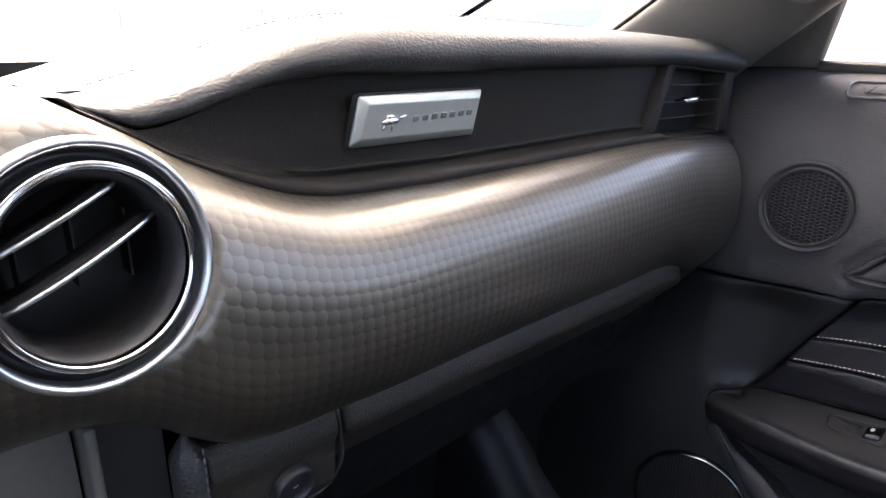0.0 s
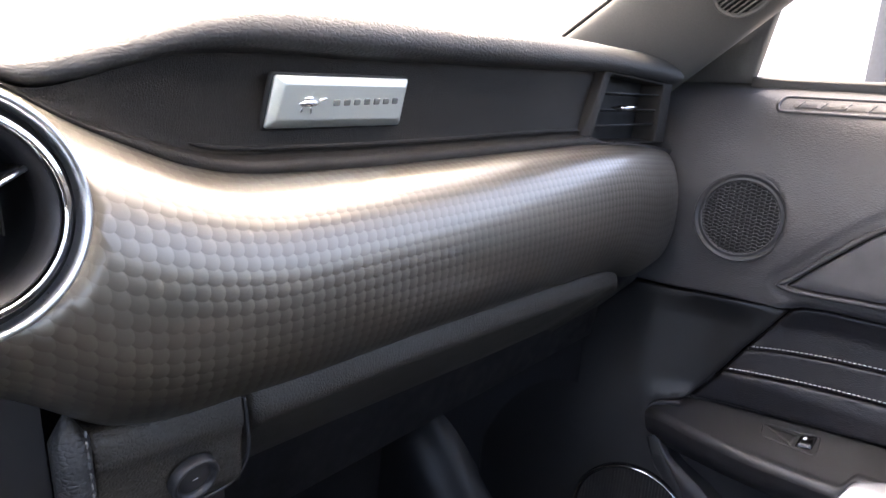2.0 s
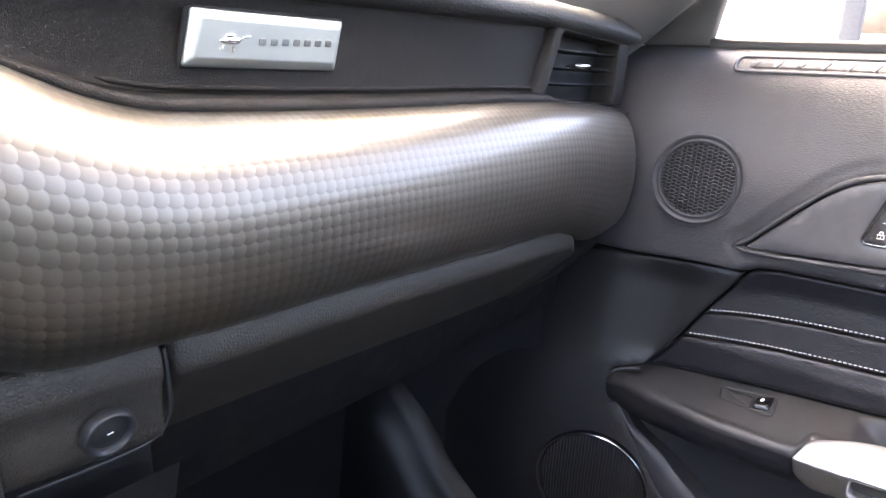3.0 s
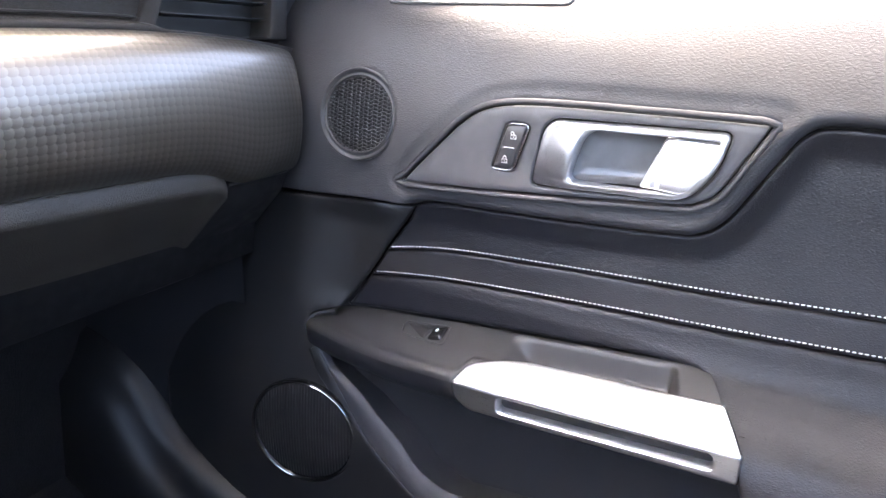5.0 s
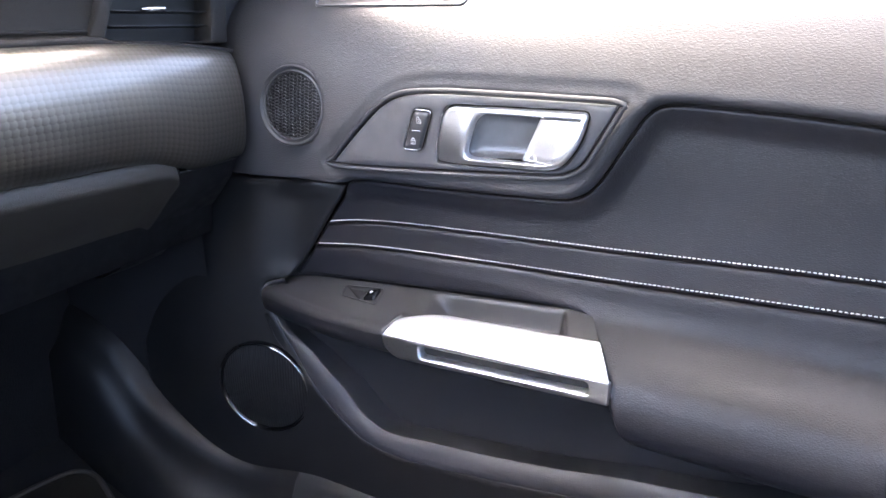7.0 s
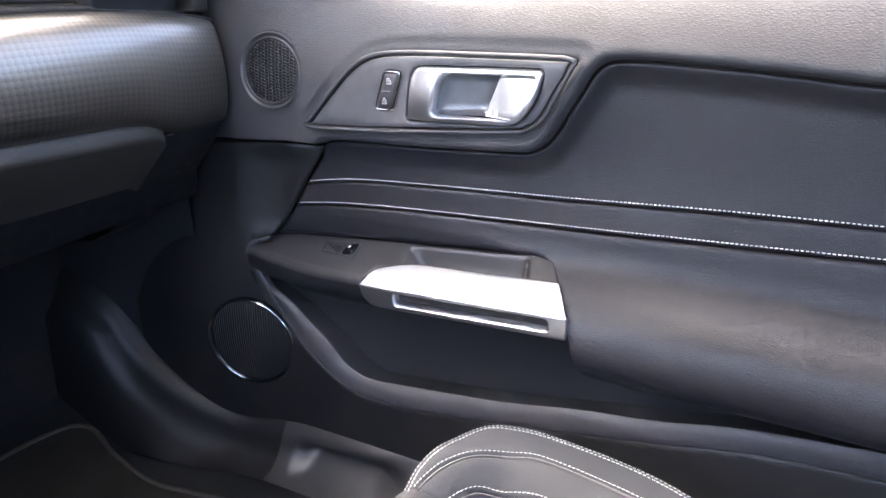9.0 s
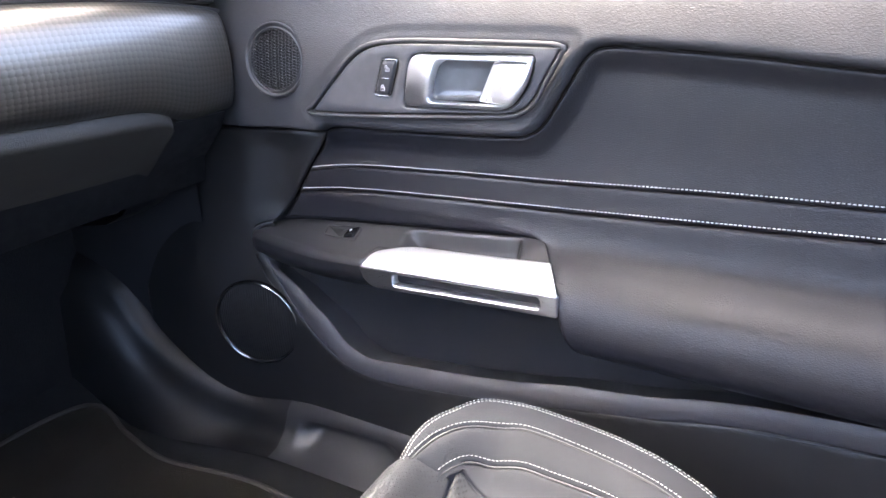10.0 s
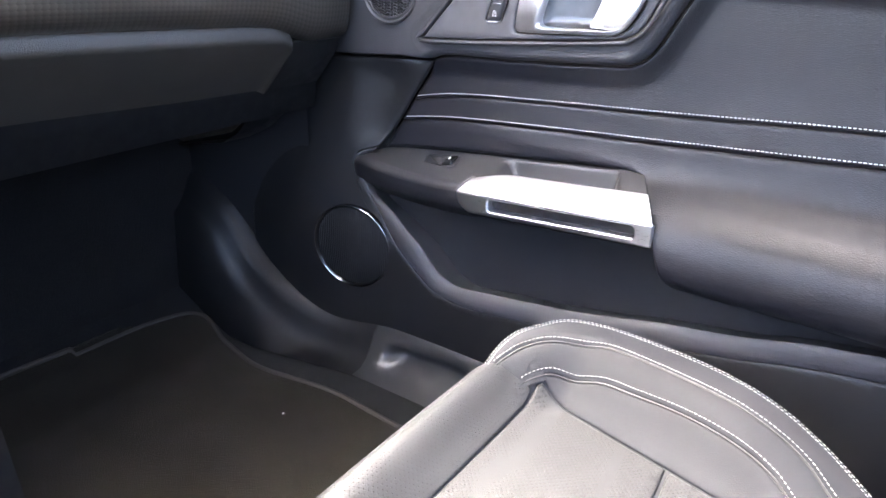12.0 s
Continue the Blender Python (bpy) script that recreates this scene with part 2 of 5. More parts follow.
def thing(name, label, category, group="", kind="", at=(0, 0, 0)):
    ob = new(name)
    ob.empty_display_size = 0.05
    ob.location = at
    return tagged(ob, label, category, group, kind)


def smoothstep(a, b, x):
    t = np.clip((np.asarray(x, float) - a) / (b - a), 0, 1)
    return t * t * (3 - 2 * t)


def table(rows):
    """A smooth function through rows of (place, value)."""
    xs, ys = np.array(sorted(rows), float).T
    d = np.diff(ys) / np.diff(xs)
    s = np.concatenate([[d[0]], (d[1:] + d[:-1]) / 2, [d[-1]]])

    def f(x):
        x = np.clip(np.asarray(x, float), xs[0], xs[-1])
        i = np.clip(np.searchsorted(xs, x) - 1, 0, len(xs) - 2)
        w = xs[i + 1] - xs[i]
        t = (x - xs[i]) / w
        return (ys[i] * (1 + 2 * t) * (1 - t) ** 2 + s[i] * w * t * (1 - t) ** 2
                + ys[i + 1] * t * t * (3 - 2 * t) + s[i + 1] * w * t * t * (t - 1))
    return f


def flow(points, step, closed=False):
    """A smooth line through points, at even steps; a point given twice is a corner."""
    p = [np.array(q, float) for q in points]
    n = len(p)
    out = []
    for i in range(n if closed else n - 1):
        a, b = p[i], p[(i + 1) % n]
        if np.allclose(a, b):
            continue
        pa = p[i - 1] if closed or i > 0 else a
        pb = p[(i + 2) % n] if closed or i + 2 < n else b
        k = max(2, int(np.linalg.norm(b - a) / step + 0.5))
        ta = np.zeros_like(a) if np.allclose(pa, a) and (closed or i > 0) else (b - pa) / 2
        tb = np.zeros_like(a) if np.allclose(pb, b) and (closed or i + 2 < n) else (pb - a) / 2
        if not ta.any():
            ta = (b - a)
        if not tb.any():
            tb = (b - a)
        for j in range(k):
            t = j / k
            out.append((2 * t**3 - 3 * t**2 + 1) * a + (t**3 - 2 * t**2 + t) * ta + (3 * t**2 - 2 * t**3) * b + (t**3 - t**2) * tb)
    if not closed:
        out.append(p[-1])
    return np.array(out)


def rounded(points, radius, step=0.002):
    """A closed outline with rounded corners. radius: one for all, or one a corner."""
    n = len(points)
    radii = radius if hasattr(radius, "__len__") else [radius] * n
    out = []
    for i in range(n):
        p, a, b = (np.array(points[k % n], float) for k in (i, i - 1, i + 1))
        da, db = a - p, b - p
        r = min(radii[i], 0.45 * np.linalg.norm(da), 0.45 * np.linalg.norm(db))
        if r < 1e-6:
            out.append(p)
            continue
        sa, sb = p + da / np.linalg.norm(da) * r, p + db / np.linalg.norm(db) * r
        k = max(3, int(r * 1.5 / step))
        for j in range(k + 1):
            t = j / k
            out.append((1 - t) ** 2 * sa + 2 * t * (1 - t) * p + t * t * sb)
    return np.array(out)


def even(line, step, closed=True):
    """The line at even steps."""
    q = np.vstack([line, line[:1]]) if closed else np.asarray(line)
    d = np.concatenate([[0], np.cumsum(np.linalg.norm(np.diff(q, axis=0), axis=1))])
    k = max(3, int(d[-1] / step + 0.5))
    s = np.linspace(0, d[-1], k + 1)
    o = np.stack([np.interp(s, d, q[:, i]) for i in range(q.shape[1])], 1)
    return o[:-1] if closed else o


def area2(p):
    x, y = p[:, 0], p[:, 1]
    return 0.5 * np.sum(x * np.roll(y, -1) - np.roll(x, -1) * y)


def inset(p, d):
    """The closed outline p (counter-clockwise) moved inwards by d."""
    e = np.roll(p, -1, 0) - p
    e /= np.linalg.norm(e, axis=1)[:, None] + 1e-12
    nrm = np.stack([-e[:, 1], e[:, 0]], 1)
    m = nrm + np.roll(nrm, 1, 0)
    m /= np.maximum((m**2).sum(1), 0.6)[:, None] / 2
    return p + m * d


def inside(poly, q):
    """Which of the points q lie in the polygon."""
    x, y = q[:, 0][:, None], q[:, 1][:, None]
    a, b = poly, np.roll(poly, -1, 0)
    c = ((a[:, 1] > y) != (b[:, 1] > y)) & (x < (b[:, 0] - a[:, 0]) * (y - a[:, 1]) / (b[:, 1] - a[:, 1] + 1e-15) + a[:, 0])
    return c.sum(1) % 2 == 1


def away(poly, q, closed=True):
    """How far the points q lie from the line."""
    a = poly if closed else poly[:-1]
    b = np.roll(poly, -1, 0) if closed else poly[1:]
    best = np.full(len(q), 9.0)
    for i in range(len(a)):
        d = b[i] - a[i]
        t = np.clip(((q - a[i]) @ d) / (d @ d + 1e-15), 0, 1)
        best = np.minimum(best, np.linalg.norm(q - a[i] - t[:, None] * d, axis=1))
    return best


def sheet(outline, place, step, rim=((0.0, 0.0),), holes=(), hole_rim=((0.0, 0.0),), edge=None, flip=False, uv=False):
    """A skin over the region in an outline of (u, v), with turned-down edges. place(u, v, h) gives points for arrays
    of u, v and height. rim: pairs of how far in from the edge and how high, from outside in."""
    from mathutils.geometry import delaunay_2d_cdt
    edge = edge or step
    loops = []
    o = even(np.array(outline, float), edge)
    if area2(o) < 0:
        o = o[::-1]
    loops.append((o, rim))
    for hole in holes:
        q = even(np.array(hole, float), edge)
        if area2(q) > 0:
            q = q[::-1]
        loops.append((q, hole_rim))
    verts, high, faces, cdt, bounds = [], [], [], [], []
    for line, rings in loops:
        first = None
        for d, h in rings:
            ring = inset(line, d)
            idx = list(range(len(verts), len(verts) + len(ring)))
            verts += [tuple(r) for r in ring]
            high += [h] * len(ring)
            if first is not None:
                k = len(idx)
                faces += [(first[i], first[(i + 1) % k], idx[(i + 1) % k], idx[i]) for i in range(k)]
            first, last = idx, ring
        cdt.append(first)
        bounds.append(last)
    lo, hi = bounds[0].min(0), bounds[0].max(0)
    gu, gv = np.meshgrid(np.arange(lo[0] + step / 2, hi[0], step), np.arange(lo[1] + step / 2, hi[1], step))
    gu = gu + (np.arange(gu.shape[0]) % 2)[:, None] * step / 2
    g = np.stack([gu.ravel(), gv.ravel()], 1)
    g = g[inside(bounds[0], g)]
    for b in bounds[1:]:
        g = g[~inside(b, g)]
    for b in bounds:
        g = g[away(b, g) > step * 0.55]
    inner = [i for c in cdt for i in c]
    pts = [Vector(verts[i]) for i in inner] + [Vector(q) for q in g]
    pos, edges = 0, []
    for c in cdt:
        k = len(c)
        edges += [(pos + i, pos + (i + 1) % k) for i in range(k)]
        pos += k
    rv, _, rf, ov, _, _ = delaunay_2d_cdt(pts, edges, [], 0, 1e-9)
    base_h = rim[-1][1]
    table_ = {}
    for j, src in enumerate(ov):
        s = src[0] if src else -1
        if 0 <= s < len(inner):
            table_[j] = inner[s]
        else:
            table_[j] = len(verts)
            verts.append(tuple(rv[j]))
            high.append(base_h)
    rp = np.array([tuple(q) for q in rv])
    mid = np.array([rp[list(f)].mean(0) for f in rf])
    ok = inside(bounds[0], mid)
    for b in bounds[1:]:
        ok &= ~inside(b, mid)
    faces += [tuple(table_[i] for i in f) for f, k in zip(rf, ok) if k]
    v = np.array(verts)
    world_p = np.asarray(place(v[:, 0], v[:, 1], np.array(high)))
    if world_p.shape[0] == 3 and world_p.shape[1] != 3 or world_p.shape == (3, 3):
        world_p = world_p.T
    bm = bmesh.new()
    bv = [bm.verts.new(q) for q in world_p]
    layer = bm.loops.layers.uv.new("UVMap") if uv else None
    for f in faces:
        f = tuple(reversed(f)) if flip else f
        if len(set(f)) < 3:
            continue
        try:
            face = bm.faces.new([bv[i] for i in f])
        except ValueError:
            continue
        face.smooth = True
        if uv:
            for lp, i in zip(face.loops, f):
                lp[layer].uv = (v[i, 0], v[i, 1])
    loose = [q for q in bm.verts if not q.link_faces]
    bmesh.ops.delete(bm, geom=loose, context="VERTS")
    return bm


def loft(sections, closed=False, caps=False, flip=False, bm=None, smooth=True):
    """A skin over sections with the same number of points each."""
    bm = bm or bmesh.new()
    rows = [[bm.verts.new(tuple(map(float, q))) for q in s] for s in sections]
    k = len(rows[0])
    for a, b in zip(rows, rows[1:]):
        for i in range(k if closed else k - 1):
            j = (i + 1) % k
            f = (a[i], a[j], b[j], b[i])
            face = bm.faces.new(f[::-1] if flip else f)
            face.smooth = smooth
    if caps:
        bm.faces.new(rows[0] if flip else rows[0][::-1])
        bm.faces.new(rows[-1][::-1] if flip else rows[-1])
    return bm


def tube(line, radius, sides=8, closed=False, bm=None, flat=1.0, taper=False):
    """A round bead along a line of points."""
    p = np.asarray(line, float)
    n = len(p)
    if closed:
        d = np.roll(p, -1, 0) - np.roll(p, 1, 0)
    else:
        d = np.gradient(p, axis=0)
    d /= np.linalg.norm(d, axis=1)[:, None] + 1e-12
    up = np.array((0.0, 0.0, 1.0)) if abs(d[0][2]) < 0.9 else np.array((1.0, 0.0, 0.0))
    rows = []
    for i in range(n):
        a = up - d[i] * (up @ d[i])
        a /= np.linalg.norm(a)
        up = a
        b = np.cross(d[i], a)
        r = radius if not (taper and i in (0, n - 1)) else radius * 0.3
        rows.append([p[i] + r * (math.cos(2 * math.pi * k / sides) * a * flat + math.sin(2 * math.pi * k / sides) * b) for k in range(sides)])
    if closed:
        rows.append(rows[0])
        bm = loft(rows, closed=True, bm=bm)
        bmesh.ops.remove_doubles(bm, verts=bm.verts, dist=1e-7)
        return bm
    return loft(rows, closed=True, caps=True, bm=bm)


def stitches(line, length, gap, radius, tilt=0.0, lift=0.0):
    """Short thread stitches end to end along a line."""
    p = even(np.asarray(line, float), length + gap, closed=False)
    bm = bmesh.new()
    for a, b in zip(p, p[1:]):
        d = b - a
        w = np.linalg.norm(d)
        if w < 1e-6:
            continue
        d = d / w
        side = np.cross(d, (0.3, 0.2, 1.0))
        side /= np.linalg.norm(side)
        s, e = a + d * gap * 0.5 + side * tilt, b - d * gap * 0.5 - side * tilt
        m = (s + e) / 2
        tube([s, s * 0.7 + m * 0.3, m, e * 0.7 + m * 0.3, e], radius, sides=5, bm=bm, taper=True)
    return bm


def box(lo, hi, bevel=0.0, segments=2, bm=None):
    own = bmesh.new()
    bmesh.ops.create_cube(own, size=1)
    lo, hi = Vector(lo), Vector(hi)
    for v in own.verts:
        v.co = Vector([(lo[i] + hi[i]) / 2 + v.co[i] * (hi[i] - lo[i]) for i in range(3)])
    if bevel:
        bmesh.ops.bevel(own, geom=list(own.edges), offset=bevel, segments=segments, affect="EDGES", profile=0.5)
        for f in own.faces:
            f.smooth = True
    if bm is None:
        return own
    me = bpy.data.meshes.new("tmp")
    own.to_mesh(me)
    own.free()
    bm.from_mesh(me)
    bpy.data.meshes.remove(me)
    return bm


def lathe(profile, centre, axis, turns=64, start=None, bm=None):
    """A turned form: pairs of radius and height along the axis."""
    w = Vector(axis).normalized()
    a = (Vector((0, 0, 1)) - w * w.z).normalized() if abs(w.z) < 0.95 else Vector((1, 0, 0))
    b = w.cross(a)
    c = Vector(centre)
    rows = []
    for k in range(turns):
        t = 2 * math.pi * k / turns
        r_ = a * math.cos(t) + b * math.sin(t)
        rows.append([c + r_ * r + w * h for r, h in profile])
    rows.append(rows[0])
    bm = loft(rows, bm=bm, flip=True)
    bmesh.ops.remove_doubles(bm, verts=bm.verts, dist=1e-7)
    bmesh.ops.recalc_face_normals(bm, faces=bm.faces)
    return bm


def circle2(cu, cv, r, n=64):
    t = np.linspace(0, 2 * math.pi, n, endpoint=False)
    return np.stack([cu + r * np.cos(t), cv + r * np.sin(t)], 1)


# ---- passenger door: the outlines, as (y, z) ----
UPPER_X = table([(0.48, 0.704), (0.53, 0.701), (0.57, 0.700), (0.61, 0.701), (0.65, 0.711), (0.69, 0.731), (0.715, 0.752), (0.728, 0.772), (0.737, 0.800)])
PLATE = flow([(0.3005, 0.5515), (0.2960, 0.5560), (0.270, 0.583), (0.236, 0.615), (0.208, 0.629), (0.164, 0.634), (0.08, 0.635), (-0.005, 0.635), (-0.0095, 0.6335), (-0.0085, 0.6295),
              (0.003, 0.608), (0.018, 0.581), (0.032, 0.571), (0.05, 0.567), (0.164, 0.558), (0.265, 0.552)], 0.004, closed=True)
BOLSTER_TOP = [(0.296, 0.5225), (0.272, 0.5285), (0.176, 0.531), (0.055, 0.5365), (0.028, 0.541), (0.009, 0.557), (-0.016, 0.601), (-0.032, 0.626),
               (-0.054, 0.634), (-0.12, 0.6325), (-0.183, 0.629), (-0.272, 0.622), (-0.60, 0.600)]
STITCH_A = table([(0.34, 0.468), (0.333, 0.470), (0.275, 0.480), (0.147, 0.488), (0.004, 0.4935), (-0.17, 0.502), (-0.291, 0.506), (-0.6, 0.518)])
STITCH_B = table([(0.36, 0.438), (0.349, 0.440), (0.275, 0.450), (0.146, 0.458), (0.001, 0.464), (-0.174, 0.472), (-0.296, 0.478), (-0.6, 0.49)])
ARM_WALL = table([(0.426, 0.364), (0.420, 0.372), (0.41, 0.380), (0.398, 0.386), (0.382, 0.391), (0.287, 0.403), (0.163, 0.414), (0.069, 0.422), (0.019, 0.426), (-0.05, 0.430)])

door = thing("passenger_door", "black car door trim with stitched leather insert and metal pull", "car door")


def plate_rise(u, v):
    """The upper trim swells towards the handle plate."""
    q = np.stack([u, v], 1)
    d = away(PLATE, q)
    d[inside(PLATE, q)] = 0
    return -0.0022 * (1 - smoothstep(0.0125, 0.019, d)) * (v > 0.50) - 0.0012 * (1 - smoothstep(0.0, 0.006, d))


def on_upper(u, v, h):
    back = away(edge_line, np.stack([u, v], 1), closed=False)
    return np.stack([UPPER_X(v) - h - plate_rise(u, v) * smoothstep(0.002, 0.012, back) + 0.0125 * (1 - smoothstep(0.0, 0.013, back)) ** 2 + 0.006 * smoothstep(0.40, 0.55, u), u, v], 1)


edge_line = flow(BOLSTER_TOP, 0.006)
upper_outline = np.vstack([[(0.60, 0.514)], [(0.42, 0.520)], [(0.349, 0.5245)], edge_line + (0, 0.002), [(-0.60, 0.737)], [(0.60, 0.737)]])
tweeter_c = (0.3555, 0.6085)
part("upper_trim", sheet(upper_outline, on_upper, 0.0035, rim=((0, -0.004), (0.0006, -0.0012), (0.0015, -0.0002), (0.003, 0.0)), holes=[inset(PLATE, -0.0012)[::-1], circle2(*tweeter_c, 0.0405)],
                         hole_rim=((0, -0.006), (0.001, -0.0015), (0.003, 0.0)), edge=0.004), VINYL, door, "grained black vinyl upper trim")


# ---- handle plate, lock switch and inner release handle ----
def on_plate(u, v, h):
    return np.stack([0.6955 - h + 0 * u, u, v], 1)


BEZEL = rounded([(0.170, 0.5655), (0.160, 0.625), (0.013, 0.628), (0.019, 0.598), (0.039, 0.5705)], [0.008, 0.016, 0.008, 0.016, 0.016], 0.0015)
SWITCH = rounded([(0.2075, 0.5755), (0.1935, 0.618), (0.1715, 0.618), (0.1855, 0.5755)], 0.006, 0.001)
part("handle_plate", sheet(inset(PLATE[::-1] if area2(PLATE) < 0 else PLATE, 0.0006), on_plate, 0.008, rim=((0, -0.004), (0.0006, -0.0008), (0.0016, 0.0)),
                           holes=[BEZEL, SWITCH], hole_rim=((0, -0.004), (0.0008, -0.0006), (0.002, 0.0)), edge=0.003), GREY_PANEL, door, "satin dark grey handle plate")
rim_line = even(inset(PLATE if area2(PLATE) > 0 else PLATE[::-1], -0.0032), 0.004)
part("plate_bead", tube(np.stack([0.6962 + 0 * rim_line[:, 0], rim_line[:, 0], rim_line[:, 1]], 1), 0.0026, 8, closed=True), VINYL, door)

lock = part("lock_switch", sheet(inset(SWITCH[::-1] if area2(SWITCH) < 0 else SWITCH, 0.0016), lambda u, v, h: np.stack([0.694 - h - 0.0015 * np.cos((v - 0.597) * 75), u, v], 1), 0.003,
                                 rim=((0, -0.003), (0.0006, -0.0008), (0.0016, 0)), edge=0.0015), SWITCH_GREY, door, "satin black lock rocker switch")
sw_line = even(inset(SWITCH if area2(SWITCH) > 0 else SWITCH[::-1], 0.0008), 0.002)
part("switch_frame", tube(np.stack([0.6945 + 0 * sw_line[:, 0], sw_line[:, 0], sw_line[:, 1]], 1), 0.0007, 6, closed=True), CHROME, lock, "thin chrome frame")
part("switch_bar", box((0.6915, 0.1845, 0.5962), (0.6935, 0.1945, 0.5972), 0.0004), CHROME, lock)
for z, opened in ((0.6075, True), (0.5860, False)):
    yc = 0.1895 + (0.597 - z) * 0.33
    body = [(0.6921, yc + a, z + b) for a, b in ((-0.0024, -0.0030), (0.0024, -0.0030), (0.0024, 0.0003), (-0.0024, 0.0003))]
    bm = tube(body + body[:1], 0.00036, 5)
    tube([(0.6921, yc, z - 0.0018), (0.6921, yc, z - 0.0009)], 0.00035, 5, bm=bm)
    arc = [(0.6921, yc + 0.0014 * math.cos(t) + (0.0010 if opened else 0), z + 0.0010 + 0.0022 * math.sin(t)) for t in np.linspace(0, math.pi, 9)]
    tube(arc, 0.00036, 5, bm=bm)
    part("lock_mark", bm, MARK, lock)

release = part("release_bezel", sheet(inset(BEZEL[::-1] if area2(BEZEL) < 0 else BEZEL, 0.001),
                                      lambda u, v, h: np.stack([0.6945 - h - 0.0055 * np.cos(np.clip((v - 0.592) / 0.036, -1, 1) * math.pi / 2) + 0.006 * smoothstep(0.135, 0.172, u), u, v], 1), 0.004,
                                      rim=((0, -0.004), (0.0008, 0.0), (0.0026, 0.0012), (0.005, 0.0006)),
                                      holes=[rounded([(0.136, 0.575), (0.124, 0.6185), (0.019, 0.6195), (0.024, 0.599), (0.041, 0.5755)], [0.010, 0.014, 0.006, 0.012, 0.012], 0.0015)],
                                      hole_rim=((0, -0.010), (0.0006, -0.001), (0.0022, 0.0006)), edge=0.002), SATIN_METAL, door, "satin metal release handle bezel")
# dished back of the release and the paddle that one pulls
part("release_cup", sheet(rounded([(0.137, 0.574), (0.125, 0.620), (0.018, 0.621), (0.024, 0.599), (0.045, 0.576)], 0.008, 0.002),
                          lambda u, v, h: np.stack([0.706 + 0.012 * smoothstep(0.14, 0.08, u) - h, u, v], 1), 0.005, rim=((0, 0.008), (0.002, 0.002), (0.006, 0.0)), edge=0.003), CUP_GREY, release, "grey dished cup")
part("release_paddle", sheet(rounded([(0.078, 0.577), (0.062, 0.6185), (0.0185, 0.619), (0.0235, 0.599), (0.0405, 0.5765)], [0.003, 0.003, 0.004, 0.010, 0.010], 0.002),
                             lambda u, v, h: np.stack([0.692 + 0.008 * smoothstep(0.02, 0.075, u) ** 1.5 - h + 0.16 * (v - 0.598), u, v], 1), 0.004,
                             rim=((0, -0.003), (0.0007, -0.0004), (0.002, 0.0)), edge=0.002), SATIN_METAL, release, "satin metal pull paddle")

# ---- tweeter in the upper trim ----
tx = float(UPPER_X(0.6085)) + 0.001
tilt_axis = Vector((-1, -0.10, 0.16)).normalized()
tweeter = part("tweeter", lathe([(0.0405, -0.012), (0.0445, -0.004), (0.0448, 0.0008), (0.0440, 0.0022), (0.0425, 0.0022), (0.0410, 0.0004), (0.0398, -0.0006), (0.0386, 0.0010), (0.0370, 0.0014), (0.0362, 0.0), (0.036, -0.006)],
                                (tx, tweeter_c[0], tweeter_c[1]), tilt_axis, 72), SATIN, door, "round black tweeter surround")
part("tweeter_backing", lathe([(0.0, -0.007), (0.037, -0.007)], (tx, tweeter_c[0], tweeter_c[1]), tilt_axis, 40), DEEP, tweeter)
ta = tilt_axis
tb = (Vector((0, 0, 1)) - ta * ta.z).normalized()
tcv = ta.cross(tb)
bm = bmesh.new()
R = 0.0372
rows_n, cols_n = 21, 15
for i in range(rows_n):
    z0 = (i - (rows_n - 1) / 2) * 2 * R / rows_n
    half = math.sqrt(max(R * R - z0 * z0, 0))
    k = max(4, int(half * 2 / 0.0012))
    line = []
    for j in range(k + 1):
        s = -half + 2 * half * j / k
        wave = 0.00085 * math.copysign(min(1, abs(math.sin(s / R * 7.5 * math.pi)) * 1.8), math.sin(s / R * 7.5 * math.pi))
        line.append(Vector((tx, *tweeter_c)) + tb * (z0 + wave) + tcv * s + ta * (0.0004 - 0.0016 * (s * s + z0 * z0) / (R * R)))
    tube(line, 0.00088, 5, bm=bm)
for j in range(cols_n):
    s = (j - (cols_n - 1) / 2) * 2 * R / cols_n
    half = math.sqrt(max(R * R - s * s, 0))
    tube([Vector((tx, *tweeter_c)) + tcv * s + tb * (half * q) + ta * (-0.0006 - 0.0016 * (s * s + half * half * q * q) / (R * R)) for q in (-1, -0.5, 0, 0.5, 1)], 0.00055, 5, bm=bm)
part("tweeter_grille", bm, SATIN, tweeter, "black grille with wavy slots")

# ---- leather insert and elbow pad: v runs down the profile ----
PROFILE = [(0.66, 0.731, 0.66), (0.60, 0.729, 0.60), (0.53, 0.7265, 0.53), (0.495, 0.7225, 0.495), (0.46, 0.7175, 0.46), (0.435, 0.7125, 0.4365), (0.42, 0.7055, 0.424), (0.40, 0.690, 0.4135),
           (0.38, 0.673, 0.403), (0.36, 0.6585, 0.3885), (0.34, 0.6505, 0.3695), (0.32, 0.6490, 0.350), (0.30, 0.6550, 0.332), (0.28, 0.6700, 0.3195), (0.26, 0.690, 0.313)]
PROF_X, PROF_Z = table([(s, x) for s, x, z in PROFILE]), table([(s, z) for s, x, z in PROFILE])


